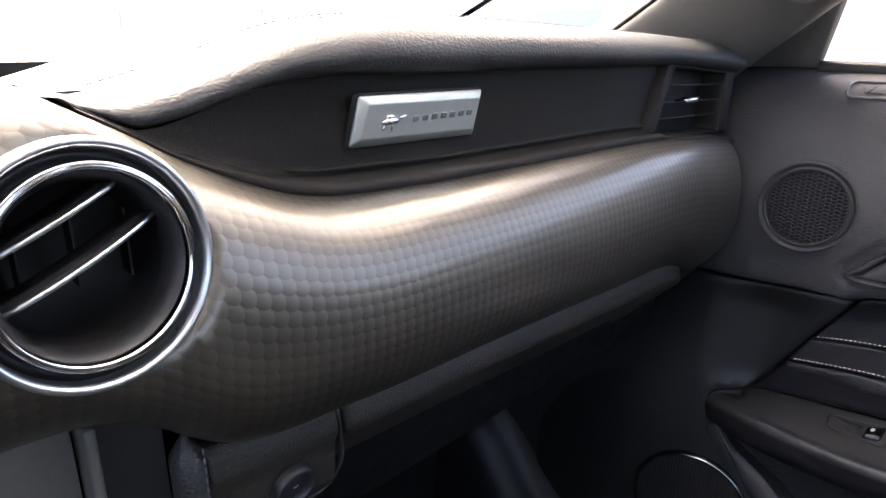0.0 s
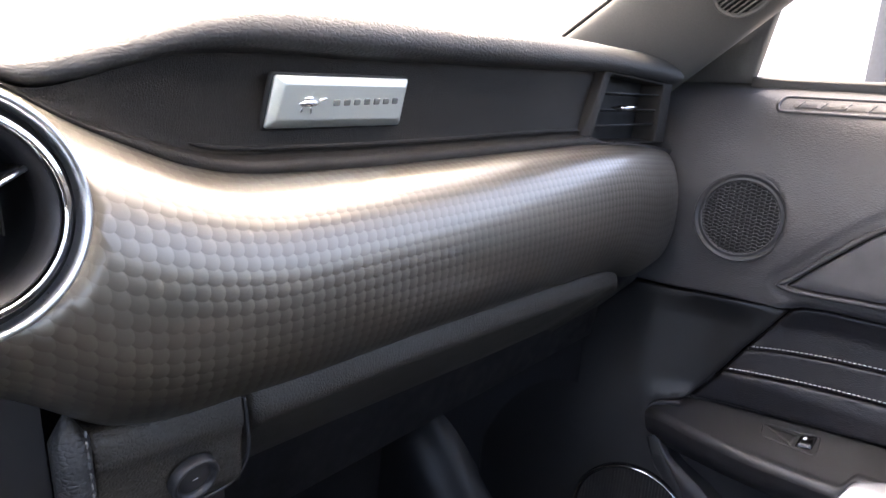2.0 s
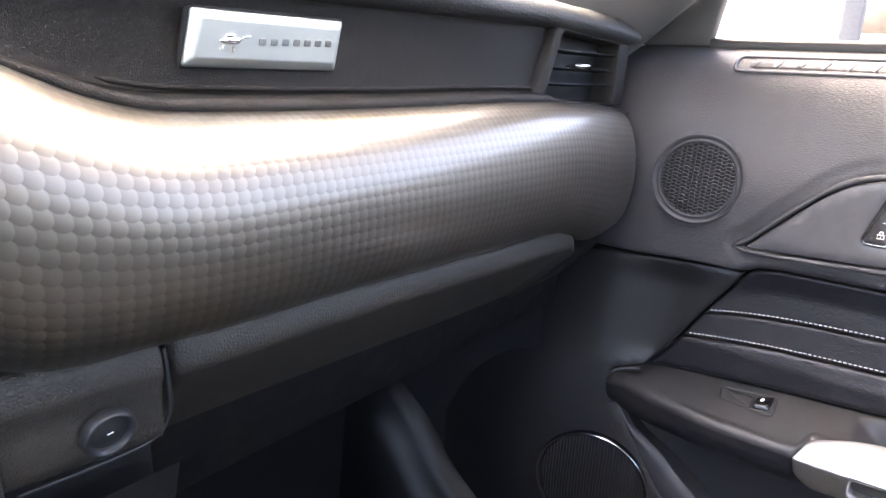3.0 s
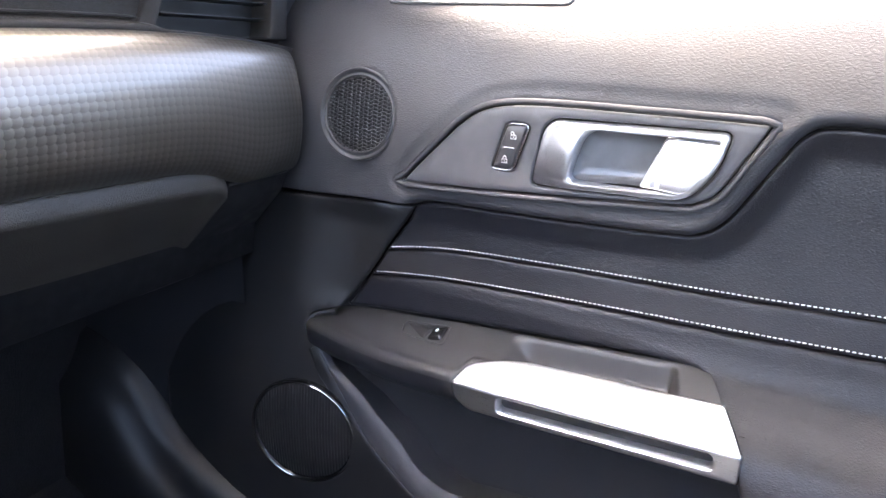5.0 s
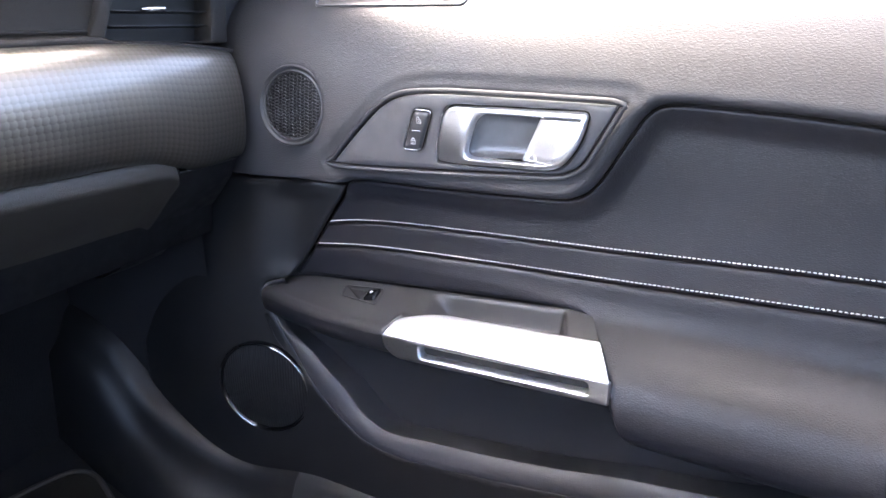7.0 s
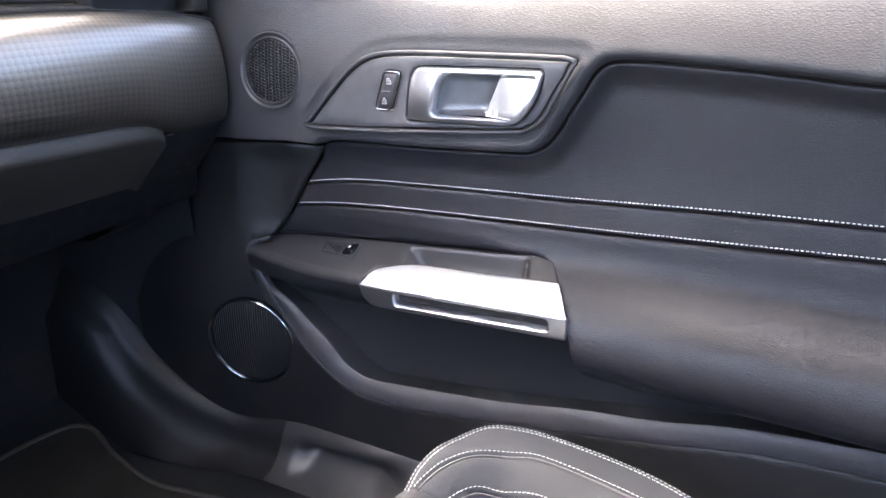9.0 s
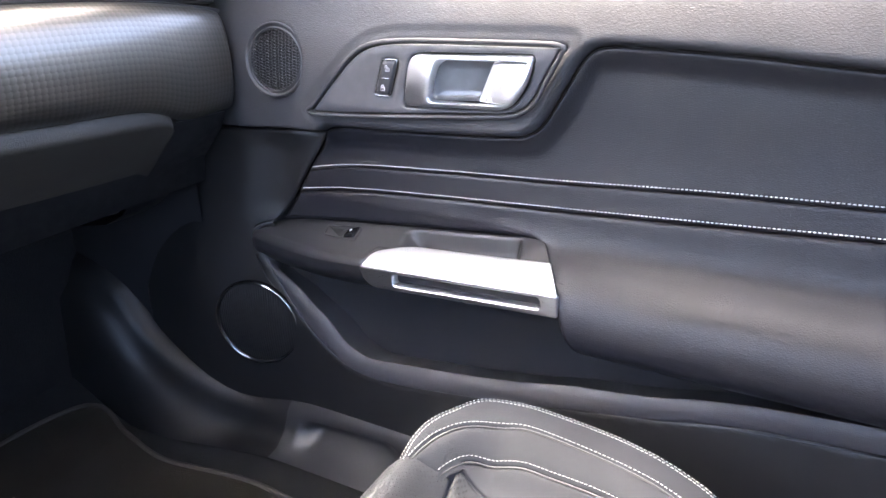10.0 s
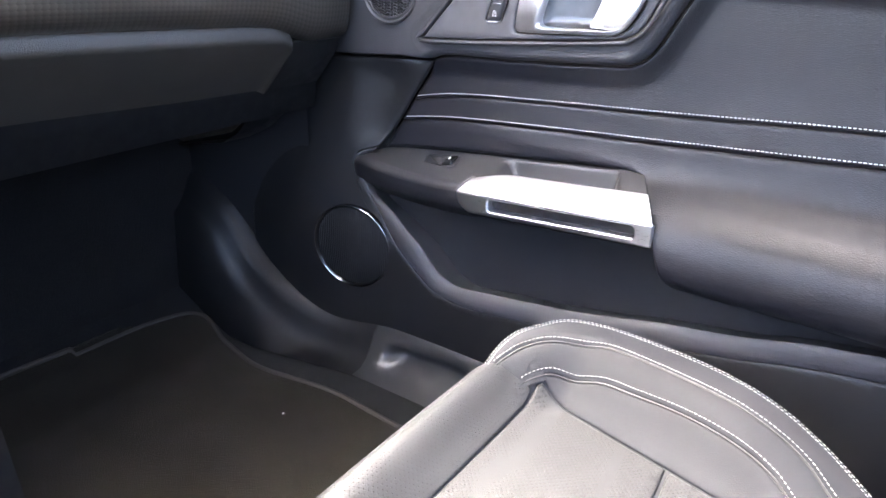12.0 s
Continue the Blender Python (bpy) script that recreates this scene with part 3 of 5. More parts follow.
def on_insert(u, v, h):
    flat = smoothstep(0.015, 0.10, u)                  # no elbow swell above the armrest shelf
    px, pz = PROF_X(v), PROF_Z(v)
    px = px + flat * (np.maximum(px, 0.7125) - px)
    pz = pz + flat * (v - pz) * smoothstep(0.445, 0.43, v)
    rim_lift = 0.0105 * (1 - smoothstep(0.0, 0.030, away(edge_line, np.stack([u, v], 1), closed=False))) ** 1.5
    dx, dz = PROF_X(v + 0.003) - PROF_X(v - 0.003), PROF_Z(v + 0.003) - PROF_Z(v - 0.003)
    w = np.hypot(dx, dz) + 1e-12
    nx, nz = dz / w * (1 - flat) + flat, dx / w * (1 - flat)
    return np.stack([px - rim_lift - h * nx, u, pz + h * nz], 1)


def seam(f, lo, hi):
    """A seam just below a row of stitches."""
    return [(y, float(f(y)) - 0.0036) for y in np.linspace(lo, hi, 60)]


PANEL_RIM = ((0, -0.0042), (0.0005, -0.0017), (0.0014, -0.0005), (0.0032, 0.0))
seam_a, seam_b = seam(STITCH_A, -0.60, 0.3345), seam(STITCH_B, -0.60, 0.3520)
insert = part("leather_insert", sheet(np.vstack([edge_line, seam_a, [(0.331, 0.4715)]]), on_insert, 0.0032, rim=PANEL_RIM, edge=0.0035), LEATHER, door, "smooth black leather insert")
strip = part("leather_strip", sheet(np.vstack([np.array(seam_a)[::-1], seam_b]), on_insert, 0.0030, rim=PANEL_RIM, edge=0.0035), LEATHER, door, "narrow black leather strip between two seams")
pad_outline = np.vstack([np.array(seam_b)[::-1], [(-0.60, 0.262)], flow([(-0.085, 0.262), (-0.062, 0.275), (-0.048, 0.300), (-0.036, 0.335), (-0.022, 0.370), (-0.006, 0.402), (0.008, 0.421), (0.022, 0.4255)], 0.004),
                         [(y, ARM_WALL(y) + 0.0015) for y in (0.05, 0.09, 0.14, 0.19, 0.24, 0.29, 0.34, 0.365)], [(0.384, 0.3925)]])
part("elbow_pad", sheet(pad_outline, on_insert, 0.0032, rim=((0, -0.007), (0.0008, -0.0030), (0.0022, -0.0010), (0.0045, 0.0)), edge=0.0035), LEATHER, door, "black leather elbow pad")
for f, lo, owner in ((STITCH_A, 0.331, insert), (STITCH_B, 0.347, strip)):
    ys = np.arange(-0.58, lo, 0.004)
    part("insert_stitching", stitches(on_insert(ys, f(ys) + 0.0006, 0 * ys + 0.0010), 0.0029, 0.0013, 0.00062, 0.0003), BRIGHT_THREAD, owner, "pale contrast stitching")

# ---- armrest ----
ARM_EDGE_X = table([(0.426, 0.694), (0.4225, 0.687), (0.416, 0.679), (0.408, 0.6735), (0.395, 0.670), (0.36, 0.664), (0.30, 0.659), (0.22, 0.656), (0.10, 0.653), (-0.04, 0.651)])
ARM_EDGE_Z = table([(0.426, 0.361), (0.4225, 0.363), (0.414, 0.367), (0.40, 0.371), (0.36, 0.370), (0.30, 0.368), (0.22, 0.371), (0.10, 0.379), (-0.04, 0.388)])


def tray_depth(y, x):
    return 0.020 * smoothstep(0.182, 0.155, y) * smoothstep(0.006, 0.020, y) * smoothstep(0.711, 0.703, x) * smoothstep(0.676, 0.688, x)


rows, lower = [], []
for y in list(np.arange(-0.034, 0.412, 0.0035)) + [0.414, 0.417, 0.4195, 0.4215, 0.423, 0.4245, 0.426]:
    xw, zw, xe, ze = 0.7145, float(ARM_WALL(y)), float(ARM_EDGE_X(y)), float(ARM_EDGE_Z(y))
    xf = xe + 0.016 * float(smoothstep(0.218, 0.208, y))          # the shelf stops short behind the metal pull
    row = []
    for t in np.linspace(0, 1, 26):
        x = xw + (xf + 0.010 - xw) * t
        z = zw + (ze + 0.0135 - zw) * max(0.0, (xw - x) / max(xw - xe - 0.010, 0.001)) ** 1.15
        row.append((x, y + 0.020 * min(max((x - xe + 0.003) / 0.034, 0), 2.1) * float(smoothstep(0.06, -0.034, y)), z - tray_depth(y, x)))
    for a in np.linspace(0.15, 1, 6) * math.pi / 2:
        row.append((xf + 0.010 - 0.010 * math.sin(a), y + 0.013 * float(smoothstep(0.06, -0.034, y)), z - 0.010 + 0.010 * math.cos(a)))
    rows.append(row)
    lower.append([(xf + 0.0012, y, z - 0.0105), (xf + 0.0010, y, ze - 0.004), (xf + 0.003, y, ze - 0.014), (xf + (0.72 - xf) * 0.25, y, ze - 0.026), (xf + (0.72 - xf) * 0.6, y, ze - 0.042), (0.728, y, ze - 0.052)])
armrest = part("armrest_top", loft(rows), SATIN, door, "satin black armrest shelf with shallow tray")
part("armrest_underside", loft(lower), MATT, door)

# window switch set in the armrest
def on_arm(u, v, h):
    t = (0.7145 - v) / np.maximum(0.7145 - ARM_EDGE_X(u) - 0.010, 0.01)
    return np.stack([v, u, ARM_WALL(u) + (ARM_EDGE_Z(u) + 0.0135 - ARM_WALL(u)) * np.clip(t, 0, 1) ** 1.15 + h], 1)


wsw = part("window_switch", sheet(rounded([(0.2648, 0.6882), (0.2636, 0.7000), (0.2490, 0.7045), (0.2500, 0.6900)], 0.0018, 0.0008), on_arm, 0.004, rim=((0, 0.0), (0.0006, 0.0026), (0.002, 0.0034)), edge=0.0015, flip=True),
           GLOSS, armrest, "gloss black window switch")
# No hollow is cut here; a black patch carries the recess's shade as colour.
part("recess_shade", sheet(rounded([(0.2960, 0.7022), (0.2680, 0.6866), (0.2652, 0.7002)], 0.001, 0.0006), on_arm, 0.003, rim=((0, 0.0005), (0.0006, 0.0014)), edge=0.0015, flip=True), DEEP, armrest, "black raised patch standing in for a shaded finger recess")
fr = even(rounded([(0.3000, 0.7045), (0.2965, 0.6900), (0.2450, 0.6850), (0.2465, 0.7065)], 0.004, 0.001), 0.002)
part("switch_border", tube(on_arm(fr[:, 0], fr[:, 1], 0 * fr[:, 0] + 0.0002), 0.0010, 6, closed=True), SATIN, armrest)
part("window_mark", sheet(rounded([(0.2603, 0.6950), (0.2598, 0.6985), (0.2563, 0.6988), (0.2568, 0.6953)], 0.0012, 0.0005), on_arm, 0.002, rim=((0, 0.0032), (0.0004, 0.0040)), edge=0.001, flip=True), MARK, wsw)

# ---- metal door pull ----
PULL_TOP = 0.026


def on_pull(u, v, h):
    """v climbs the outer face and then crosses the top towards the door."""
    xe, ze = ARM_EDGE_X(u), ARM_EDGE_Z(u)
    t = np.clip((v - PULL_TOP) / 0.036, 0, 1)
    x = xe - 0.003 + 0.034 * t + 0.0015 * np.clip((PULL_TOP - v) / PULL_TOP, 0, 1)
    k = np.clip((x - xe + 0.003) / 0.013, 0, 1)
    top = np.where(x < xe + 0.010, ze + 0.0060 + 0.0094 * k, on_arm(u, np.maximum(x, xe + 0.010), 0 * u)[:, 2] + 0.0019)
    z = np.where(v < PULL_TOP, ze - 0.0205 + 0.0265 * v / PULL_TOP, top)
    lean = smoothstep(PULL_TOP - 0.003, PULL_TOP + 0.006, v)
    yy = u + 0.020 * t * smoothstep(0.05, -0.0355, u)
    return np.stack([x - h * (1 - 0.55 * lean), yy, z + h * 0.85 * lean], 1)


pull_outline = rounded([(-0.0355, 0.0), (0.200, 0.0), (0.2145, 0.010), (0.2175, PULL_TOP), (0.2090, 0.048), (0.165, 0.062), (-0.0355, 0.062)], [0.0012, 0.006, 0.006, 0.003, 0.012, 0.02, 0.0015], 0.002)
slot_outline = rounded([(-0.0165, 0.0080), (0.1690, 0.0068), (0.1700, 0.0215), (-0.0150, 0.0215)], 0.0045, 0.0012)
pull = part("door_pull", sheet(pull_outline, on_pull, 0.0028, rim=((0, -0.006), (0.0004, -0.0010), (0.0012, -0.0002), (0.002, 0.0)), holes=[slot_outline], hole_rim=((0, -0.0135), (0.0005, -0.0012), (0.0015, -0.0001), (0.0022, 0.0)), edge=0.002), SATIN_METAL, door, "bright satin metal door pull with a grip slot")
# Black sheet behind the slot: the hollow's shade is put into its colour.
part("pull_slot_shade", loft([[(float(ARM_EDGE_X(y)) + 0.0100, y, float(ARM_EDGE_Z(y)) + q) for q in (-0.020, 0.006)] for y in np.arange(-0.026, 0.1801, 0.01)]), DEEP, pull, "black sheet standing in for the shaded grip hollow")

# ---- lower door panel, pocket and woofer ----
LOW_X = table([(0.08, 0.668), (0.12, 0.669), (0.20, 0.670), (0.25, 0.6725), (0.31, 0.681), (0.39, 0.690), (0.52, 0.703)])
LIP_OUT = [(0.382, 0.3972), (0.3987, 0.3915), (0.4107, 0.3868), (0.4140, 0.3770), (0.4063, 0.3639), (0.3903, 0.3345), (0.3699, 0.3065), (0.3482, 0.2772), (0.3206, 0.2500), (0.2811, 0.2205), (0.2592, 0.2095), (0.2239, 0.2036), (0.1728, 0.2058), (0.0931, 0.2170), (0.0343, 0.2260), (-0.052, 0.2415), (-0.135, 0.2570), (-0.259, 0.2790), (-0.60, 0.30)]
LIP_IN = [(0.382, 0.3945), (0.3955, 0.3885), (0.4072, 0.3820), (0.4095, 0.3730), (0.4025, 0.3590), (0.3850, 0.3300), (0.3620, 0.3170), (0.3431, 0.3080), (0.3201, 0.2910), (0.2940, 0.2720), (0.2698, 0.2450), (0.2485, 0.2330), (0.2269, 0.2280), (0.1756, 0.2338), (0.0962, 0.2433), (0.0235, 0.2545), (-0.0489, 0.2700), (-0.1303, 0.2823), (-0.2527, 0.3054), (-0.60, 0.335)]


def on_lower(u, v, h):
    near = 0.015 * smoothstep(0.44, 0.36, u) * smoothstep(0.375, 0.42, v) * (1 - 0.75 * smoothstep(0.49, 0.525, v) * smoothstep(0.31, 0.35, u))
    return np.stack([LOW_X(v) + near - 0.028 * smoothstep(0.34, 0.52, u) * smoothstep(0.50, 0.30, v) - h, u, v], 1)


out_line, in_line = even(flow(LIP_OUT, 0.005), 0.005, False), None
in_line = even(flow(LIP_IN, 0.005), 0.005, False)
n_lip = 200
out_line = np.stack([np.interp(np.linspace(0, 1, n_lip), np.linspace(0, 1, len(out_line)), out_line[:, i]) for i in (0, 1)], 1)
in_line = np.stack([np.interp(np.linspace(0, 1, n_lip), np.linspace(0, 1, len(in_line)), in_line[:, i]) for i in (0, 1)], 1)
woofer_c, woofer_r = (0.4125, 0.2455), 0.0640
low_outline = np.vstack([[(0.62, 0.511)], [(0.42, 0.517)], [(0.349, 0.5215)], [(0.299, 0.5205)], [(0.333, 0.4705)], [(0.352, 0.4395)], out_line, [(-0.60, 0.10)], [(0.191, 0.118)], [(0.347, 0.113)], [(0.443, 0.108)], [(0.62, 0.13)]])
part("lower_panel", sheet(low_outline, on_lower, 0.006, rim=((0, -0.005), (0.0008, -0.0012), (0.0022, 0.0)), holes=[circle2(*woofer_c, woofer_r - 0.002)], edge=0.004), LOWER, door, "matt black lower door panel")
o3, i3 = on_lower(out_line[:, 0], out_line[:, 1], 0 * out_line[:, 0]), np.stack([0.6775 + 0.012 * smoothstep(0.30, 0.41, in_line[:, 0]), in_line[:, 0], in_line[:, 1]], 1)
rows = [o3 + (0.003, 0, -0.002), o3, o3 * 0.97 + i3 * 0.03 + (-0.0012, 0, 0), o3 * 0.5 + i3 * 0.5 + (-0.0008, 0, 0), o3 * 0.04 + i3 * 0.96 + (-0.0006, 0, 0), i3 + (0.0016, 0, -0.0004), i3 + (0.006, 0, -0.006), i3 + (0.055, -0.004, -0.022)]
part("pocket_lip", loft(rows), LIP, door, "dark grey rim of the door pocket")
part("pocket_back", sheet([(0.45, 0.42), (0.30, 0.43), (-0.60, 0.45), (-0.60, 0.20), (0.20, 0.16), (0.45, 0.30)], lambda u, v, h: np.stack([0.716 + 0.016 * smoothstep(0.30, 0.38, v) * 0 + 0.018 * smoothstep(0.42, 0.15, u) - h, u, v], 1), 0.012, rim=((0, -0.004), (0.003, 0.0))), SATIN, door, "plain inner wall of the pocket")
part("pocket_floor", loft([[(0.675, y, z - 0.03), (0.74, y, z - 0.034)] for y, z in in_line[::6]]), MATT, door)

wp = on_lower(np.array([woofer_c[0]]), np.array([woofer_c[1]]), np.array([0.0]))[0]
w_axis = Vector((-1, -0.22, 0.02)).normalized()
woofer = part("woofer", lathe([(woofer_r - 0.004, -0.012), (woofer_r + 0.0012, -0.006), (woofer_r + 0.0026, 0.0008), (woofer_r + 0.0012, 0.0030), (woofer_r - 0.0012, 0.0030), (woofer_r - 0.0030, 0.0008), (woofer_r - 0.0034, -0.004)], wp, w_axis, 96), GLOSS, door, "large round door speaker")
part("woofer_ring", lathe([(woofer_r - 0.0010, 0.0030), (woofer_r + 0.0006, 0.0042), (woofer_r + 0.0018, 0.0034), (woofer_r + 0.0014, 0.0020)], wp, w_axis, 96), CHROME, woofer, "thin chrome ring")
part("woofer_grille", lathe([(0.0, 0.004), (0.02, 0.0036), (0.04, 0.0022), (woofer_r - 0.002, -0.001)], wp, w_axis, 72), DEEP, woofer, "black fine-mesh speaker grille")
bm = bmesh.new()
wu = (Vector((0, 0, 1)) - w_axis * w_axis.z).normalized()
wv = w_axis.cross(wu)
for j in range(-17, 18):
    s = j * 0.0036
    half = math.sqrt(max(0.0605**2 - s * s, 0))
    if half < 0.008:
        continue
    tube([Vector(wp) + wv * s + wu * (half * q) + w_axis * (0.0046 - 0.0052 * (s * s + half * half * q * q) / 0.0605**2) for q in np.linspace(-1, 1, 9)], 0.0008, 5, bm=bm)
part("woofer_ribs", bm, DEEP, woofer)

# belt line: demister slot and window seal
def on_belt(u, v, h):
    return np.stack([UPPER_X(v) - h * 0.8, u, v + h * 0.6], 1)


SLOT = rounded([(0.352, 0.7125), (0.352, 0.7262), (0.165, 0.7275), (0.165, 0.714)], 0.006, 0.0012)
line = even(SLOT, 0.003)
# The light falling on the frame is put into its paler grey.
slot = part("demister_outlet", tube(on_belt(line[:, 0], line[:, 1], 0 * line[:, 0] + 0.0004), 0.0016, 8, closed=True), GREY_PANEL, door, "narrow slot outlet on the window sill")
part("outlet_dark", sheet(rounded([(0.338, 0.7165), (0.338, 0.7225), (0.175, 0.7235), (0.175, 0.7175)], 0.002, 0.001), on_belt, 0.006, rim=((0, 0.0006), (0.0005, 0.0009)), edge=0.003), OUTLET, slot)
for y in np.arange(0.190, 0.335, 0.0205):
    q = on_belt(np.array([y, y - 0.004]), np.array([0.7168, 0.7228]), np.array([0.0012, 0.0012]))
    part("outlet_vane", tube(q, 0.0005, 5), GREY_PANEL, slot)
part("window_seal", loft([[(0.790, y, 0.733), (0.7885, y, 0.741), (0.793, y, 0.7445), (0.800, y, 0.7445), (0.801, y, 0.733)] for y in (0.392, 0.2, 0, -0.3, -0.6)]), MATT, door, "black rubber window seal")
part("door_shell", box((0.742, -0.60, 0.06), (0.80, 0.60, 0.70), 0.01), DEEP, door)

# ---- dashboard: lines along x ----
TRIM_TOP = table([(-0.20, 0.765), (0.0, 0.765), (0.05, 0.760), (0.076, 0.747), (0.095, 0.736), (0.114, 0.724), (0.138, 0.712), (0.16, 0.7025), (0.185, 0.696), (0.238, 0.692), (0.338, 0.689), (0.52, 0.6855), (0.62, 0.678), (0.672, 0.671), (0.69, 0.668), (0.71, 0.664)])
TRIM_LOW = table([(-0.20, 0.622), (0.0, 0.630), (0.069, 0.626), (0.112, 0.596), (0.177, 0.587), (0.30, 0.582), (0.45, 0.573), (0.56, 0.5635), (0.595, 0.552), (0.615, 0.5455), (0.69, 0.5440), (0.71, 0.541)])
TRIM_BULGE = table([(-0.20, 0.045), (0.0, 0.045), (0.10, 0.046), (0.20, 0.044), (0.40, 0.040), (0.60, 0.036), (0.66, 0.034), (0.69, 0.030)])
TRIM_BACK = table([(-0.20, 0.436), (0.10, 0.434), (0.20, 0.434), (0.40, 0.434), (0.60, 0.438), (0.69, 0.444)])
PANEL_TOP = table([(0.076, 0.7475), (0.088, 0.7415), (0.099, 0.7355), (0.1075, 0.7345), (0.1183, 0.7362), (0.1433, 0.7427), (0.1746, 0.7498), (0.2115, 0.7519), (0.2859, 0.7500), (0.40, 0.7485), (0.50, 0.7465), (0.557, 0.7455), (0.66, 0.738), (0.72, 0.733)])
CREST = table([(0.076, 0.7502), (0.088, 0.7490), (0.10, 0.7515), (0.132, 0.760), (0.192, 0.7775), (0.267, 0.783), (0.37, 0.780), (0.519, 0.7735), (0.62, 0.768), (0.710, 0.760), (0.744, 0.747)])

dash = thing("dashboard", "black padded dashboard with engine-turned metal trim and round vent", "dashboard")

ARC = 0.165


def on_trim(u, v, h):
    th = math.pi * v / ARC
    zt, zb, b = TRIM_TOP(u), TRIM_LOW(u), TRIM_BULGE(u) * (1 - 0.5 * smoothstep(0.684, 0.706, u))
    z = (zt + zb) / 2 + np.cos(th) * (zt - zb) / 2
    y = TRIM_BACK(u) - b * np.sin(th) ** 0.85 + 0.012 * (v / ARC - 0.5) * smoothstep(0.6, 0.2, u) * -1
    return np.stack([u - 0.004 * 0, y - h * np.sin(th), z + h * np.cos(th)], 1)


VENT_C, VENT_R = (0.064, 0.7000), 0.0408
hole = []
for t in np.linspace(0, 2 * math.pi, 72, endpoint=False):
    x, z = VENT_C[0] + VENT_R * math.cos(t), VENT_C[1] + VENT_R * math.sin(t)
    c = np.clip((z - (TRIM_TOP(x) + TRIM_LOW(x)) / 2) / ((TRIM_TOP(x) - TRIM_LOW(x)) / 2), -1, 1)
    hole.append((x, ARC / math.pi * math.acos(float(c))))
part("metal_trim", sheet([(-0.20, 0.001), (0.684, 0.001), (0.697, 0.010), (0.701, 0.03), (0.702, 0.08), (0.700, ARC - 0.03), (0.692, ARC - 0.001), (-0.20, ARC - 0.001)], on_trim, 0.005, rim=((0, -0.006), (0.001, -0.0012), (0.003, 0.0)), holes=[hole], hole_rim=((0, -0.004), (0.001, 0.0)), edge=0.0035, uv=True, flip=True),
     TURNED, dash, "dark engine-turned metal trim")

# recessed fascia above the trim
rows = []
xs = list(np.arange(0.078, 0.5585, 0.006))
for x in xs:
    zb = float(TRIM_TOP(x))
    zt = max(float(PANEL_TOP(x)) + 0.001, zb + 0.0012)
    foot = min(0.012, 0.5 * (zt - zb))
    deep = float(smoothstep(0.085, 0.20, x)) * 0.016 + 0.439
    k = float(smoothstep(0.10, 0.17, x)) * float(smoothstep(0.556, 0.535, x))
    rows.append([(x, 0.436, zb - 0.004), (x, 0.4330, zb + 0.0005), (x, 0.4330, zb + 0.0010 + 0.0022 * k), (x, 0.4345, zb + 0.0014 + 0.0038 * k), (x, 0.4370, zb + 0.0016 + 0.0042 * k),
                 (x, deep - 0.003, zb + 0.0020 + 0.0046 * k), (x, deep - 0.0008, zb + 0.0026 + 0.0052 * k)] + [(x, deep, zb + foot + (zt - zb - foot) * q) for q in np.linspace(0, 1, 8)])
part("fascia_shelf", loft([[(x, 0.436, float(TRIM_TOP(x)) - 0.004), (x, 0.4335, float(TRIM_TOP(x)) + 0.0008), (x, 0.4400, float(TRIM_TOP(x)) + 0.0018), (x, 0.466, float(TRIM_TOP(x)) + 0.0022)] for x in np.arange(0.540, 0.706, 0.008)]), FASCIA, dash)
part("fascia", loft(rows), FASCIA, dash, "matt black recessed fascia panel")
# fine bead along the shelf
line = [(x, 0.4520 - 0.010 * (1 - float(smoothstep(0.12, 0.22, x))), float(TRIM_TOP(x)) + 0.0100) for x in np.arange(0.172, 0.542, 0.006)]
part("fascia_bead", tube(line, 0.0014, 8, taper=True), FASCIA, dash)

# padded brow
rows = []
for x in list(np.arange(0.076, 0.730, 0.006)) + [0.732, 0.736, 0.739, 0.7415, 0.7435]:
    zt, zc = float(PANEL_TOP(x)), float(CREST(x))
    end = float(smoothstep(0.714, 0.7438, x))
    zt = zt + (zc - zt) * 0.35 * end
    zc = zc - 0.008 * end
    y0 = 0.452 + 0.010 * end
    rows.append([(x, y0 + 0.004, zt - 0.001), (x, y0 - 0.008, zt + 0.0015), (x, y0 - 0.013, zt + (zc - zt) * 0.18), (x, y0 - 0.014, zt + (zc - zt) * 0.38), (x, y0 - 0.009, zt + (zc - zt) * 0.62),
                 (x, y0 + 0.001, zt + (zc - zt) * 0.82), (x, y0 + 0.013, zc - (zc - zt) * 0.06), (x, y0 + 0.024, zc), (x, y0 + 0.045, zc + 0.0012), (x, y0 + 0.09, zc + 0.001), (x, y0 + 0.20, zc - 0.008), (x, y0 + 0.34, zc - 0.028), (x, y0 + 0.53, zc - 0.06)])
pad = part("brow_pad", loft(rows), PADSKIN, dash, "grained black padded brow")
for off, dz in ((0.019, 0.0006), (0.026, 0.0012)):
    line = [(x, 0.452 + off, float(CREST(x)) - (0.0012 if off < 0.02 else 0) + 0.0006) for x in np.arange(0.092, 0.716, 0.004)]
    part("pad_stitching", stitches(line, 0.0034, 0.0014, 0.0004), THREAD if off < 0.02 else DARK_THREAD, pad)
# dash top towards the driver's side, with a slatted grille
part("dash_top", loft([[(x, y, z0 - 0.03 * max(0, y - 0.5)) for y in np.linspace(0.437, 0.97, 9)] for x, z0 in ((-0.76, 0.764), (-0.3, 0.766), (-0.05, 0.766), (0.0, 0.764), (0.030, 0.7605), (0.055, 0.7545), (0.070, 0.7512), (0.082, 0.7500))]), PADSKIN, dash, "black dash top")
grille = part("top_grille", box((-0.06, 0.455, 0.766), (0.045, 0.52, 0.7695), 0.001), PADSKIN, dash, "slatted outlet on the dash top")
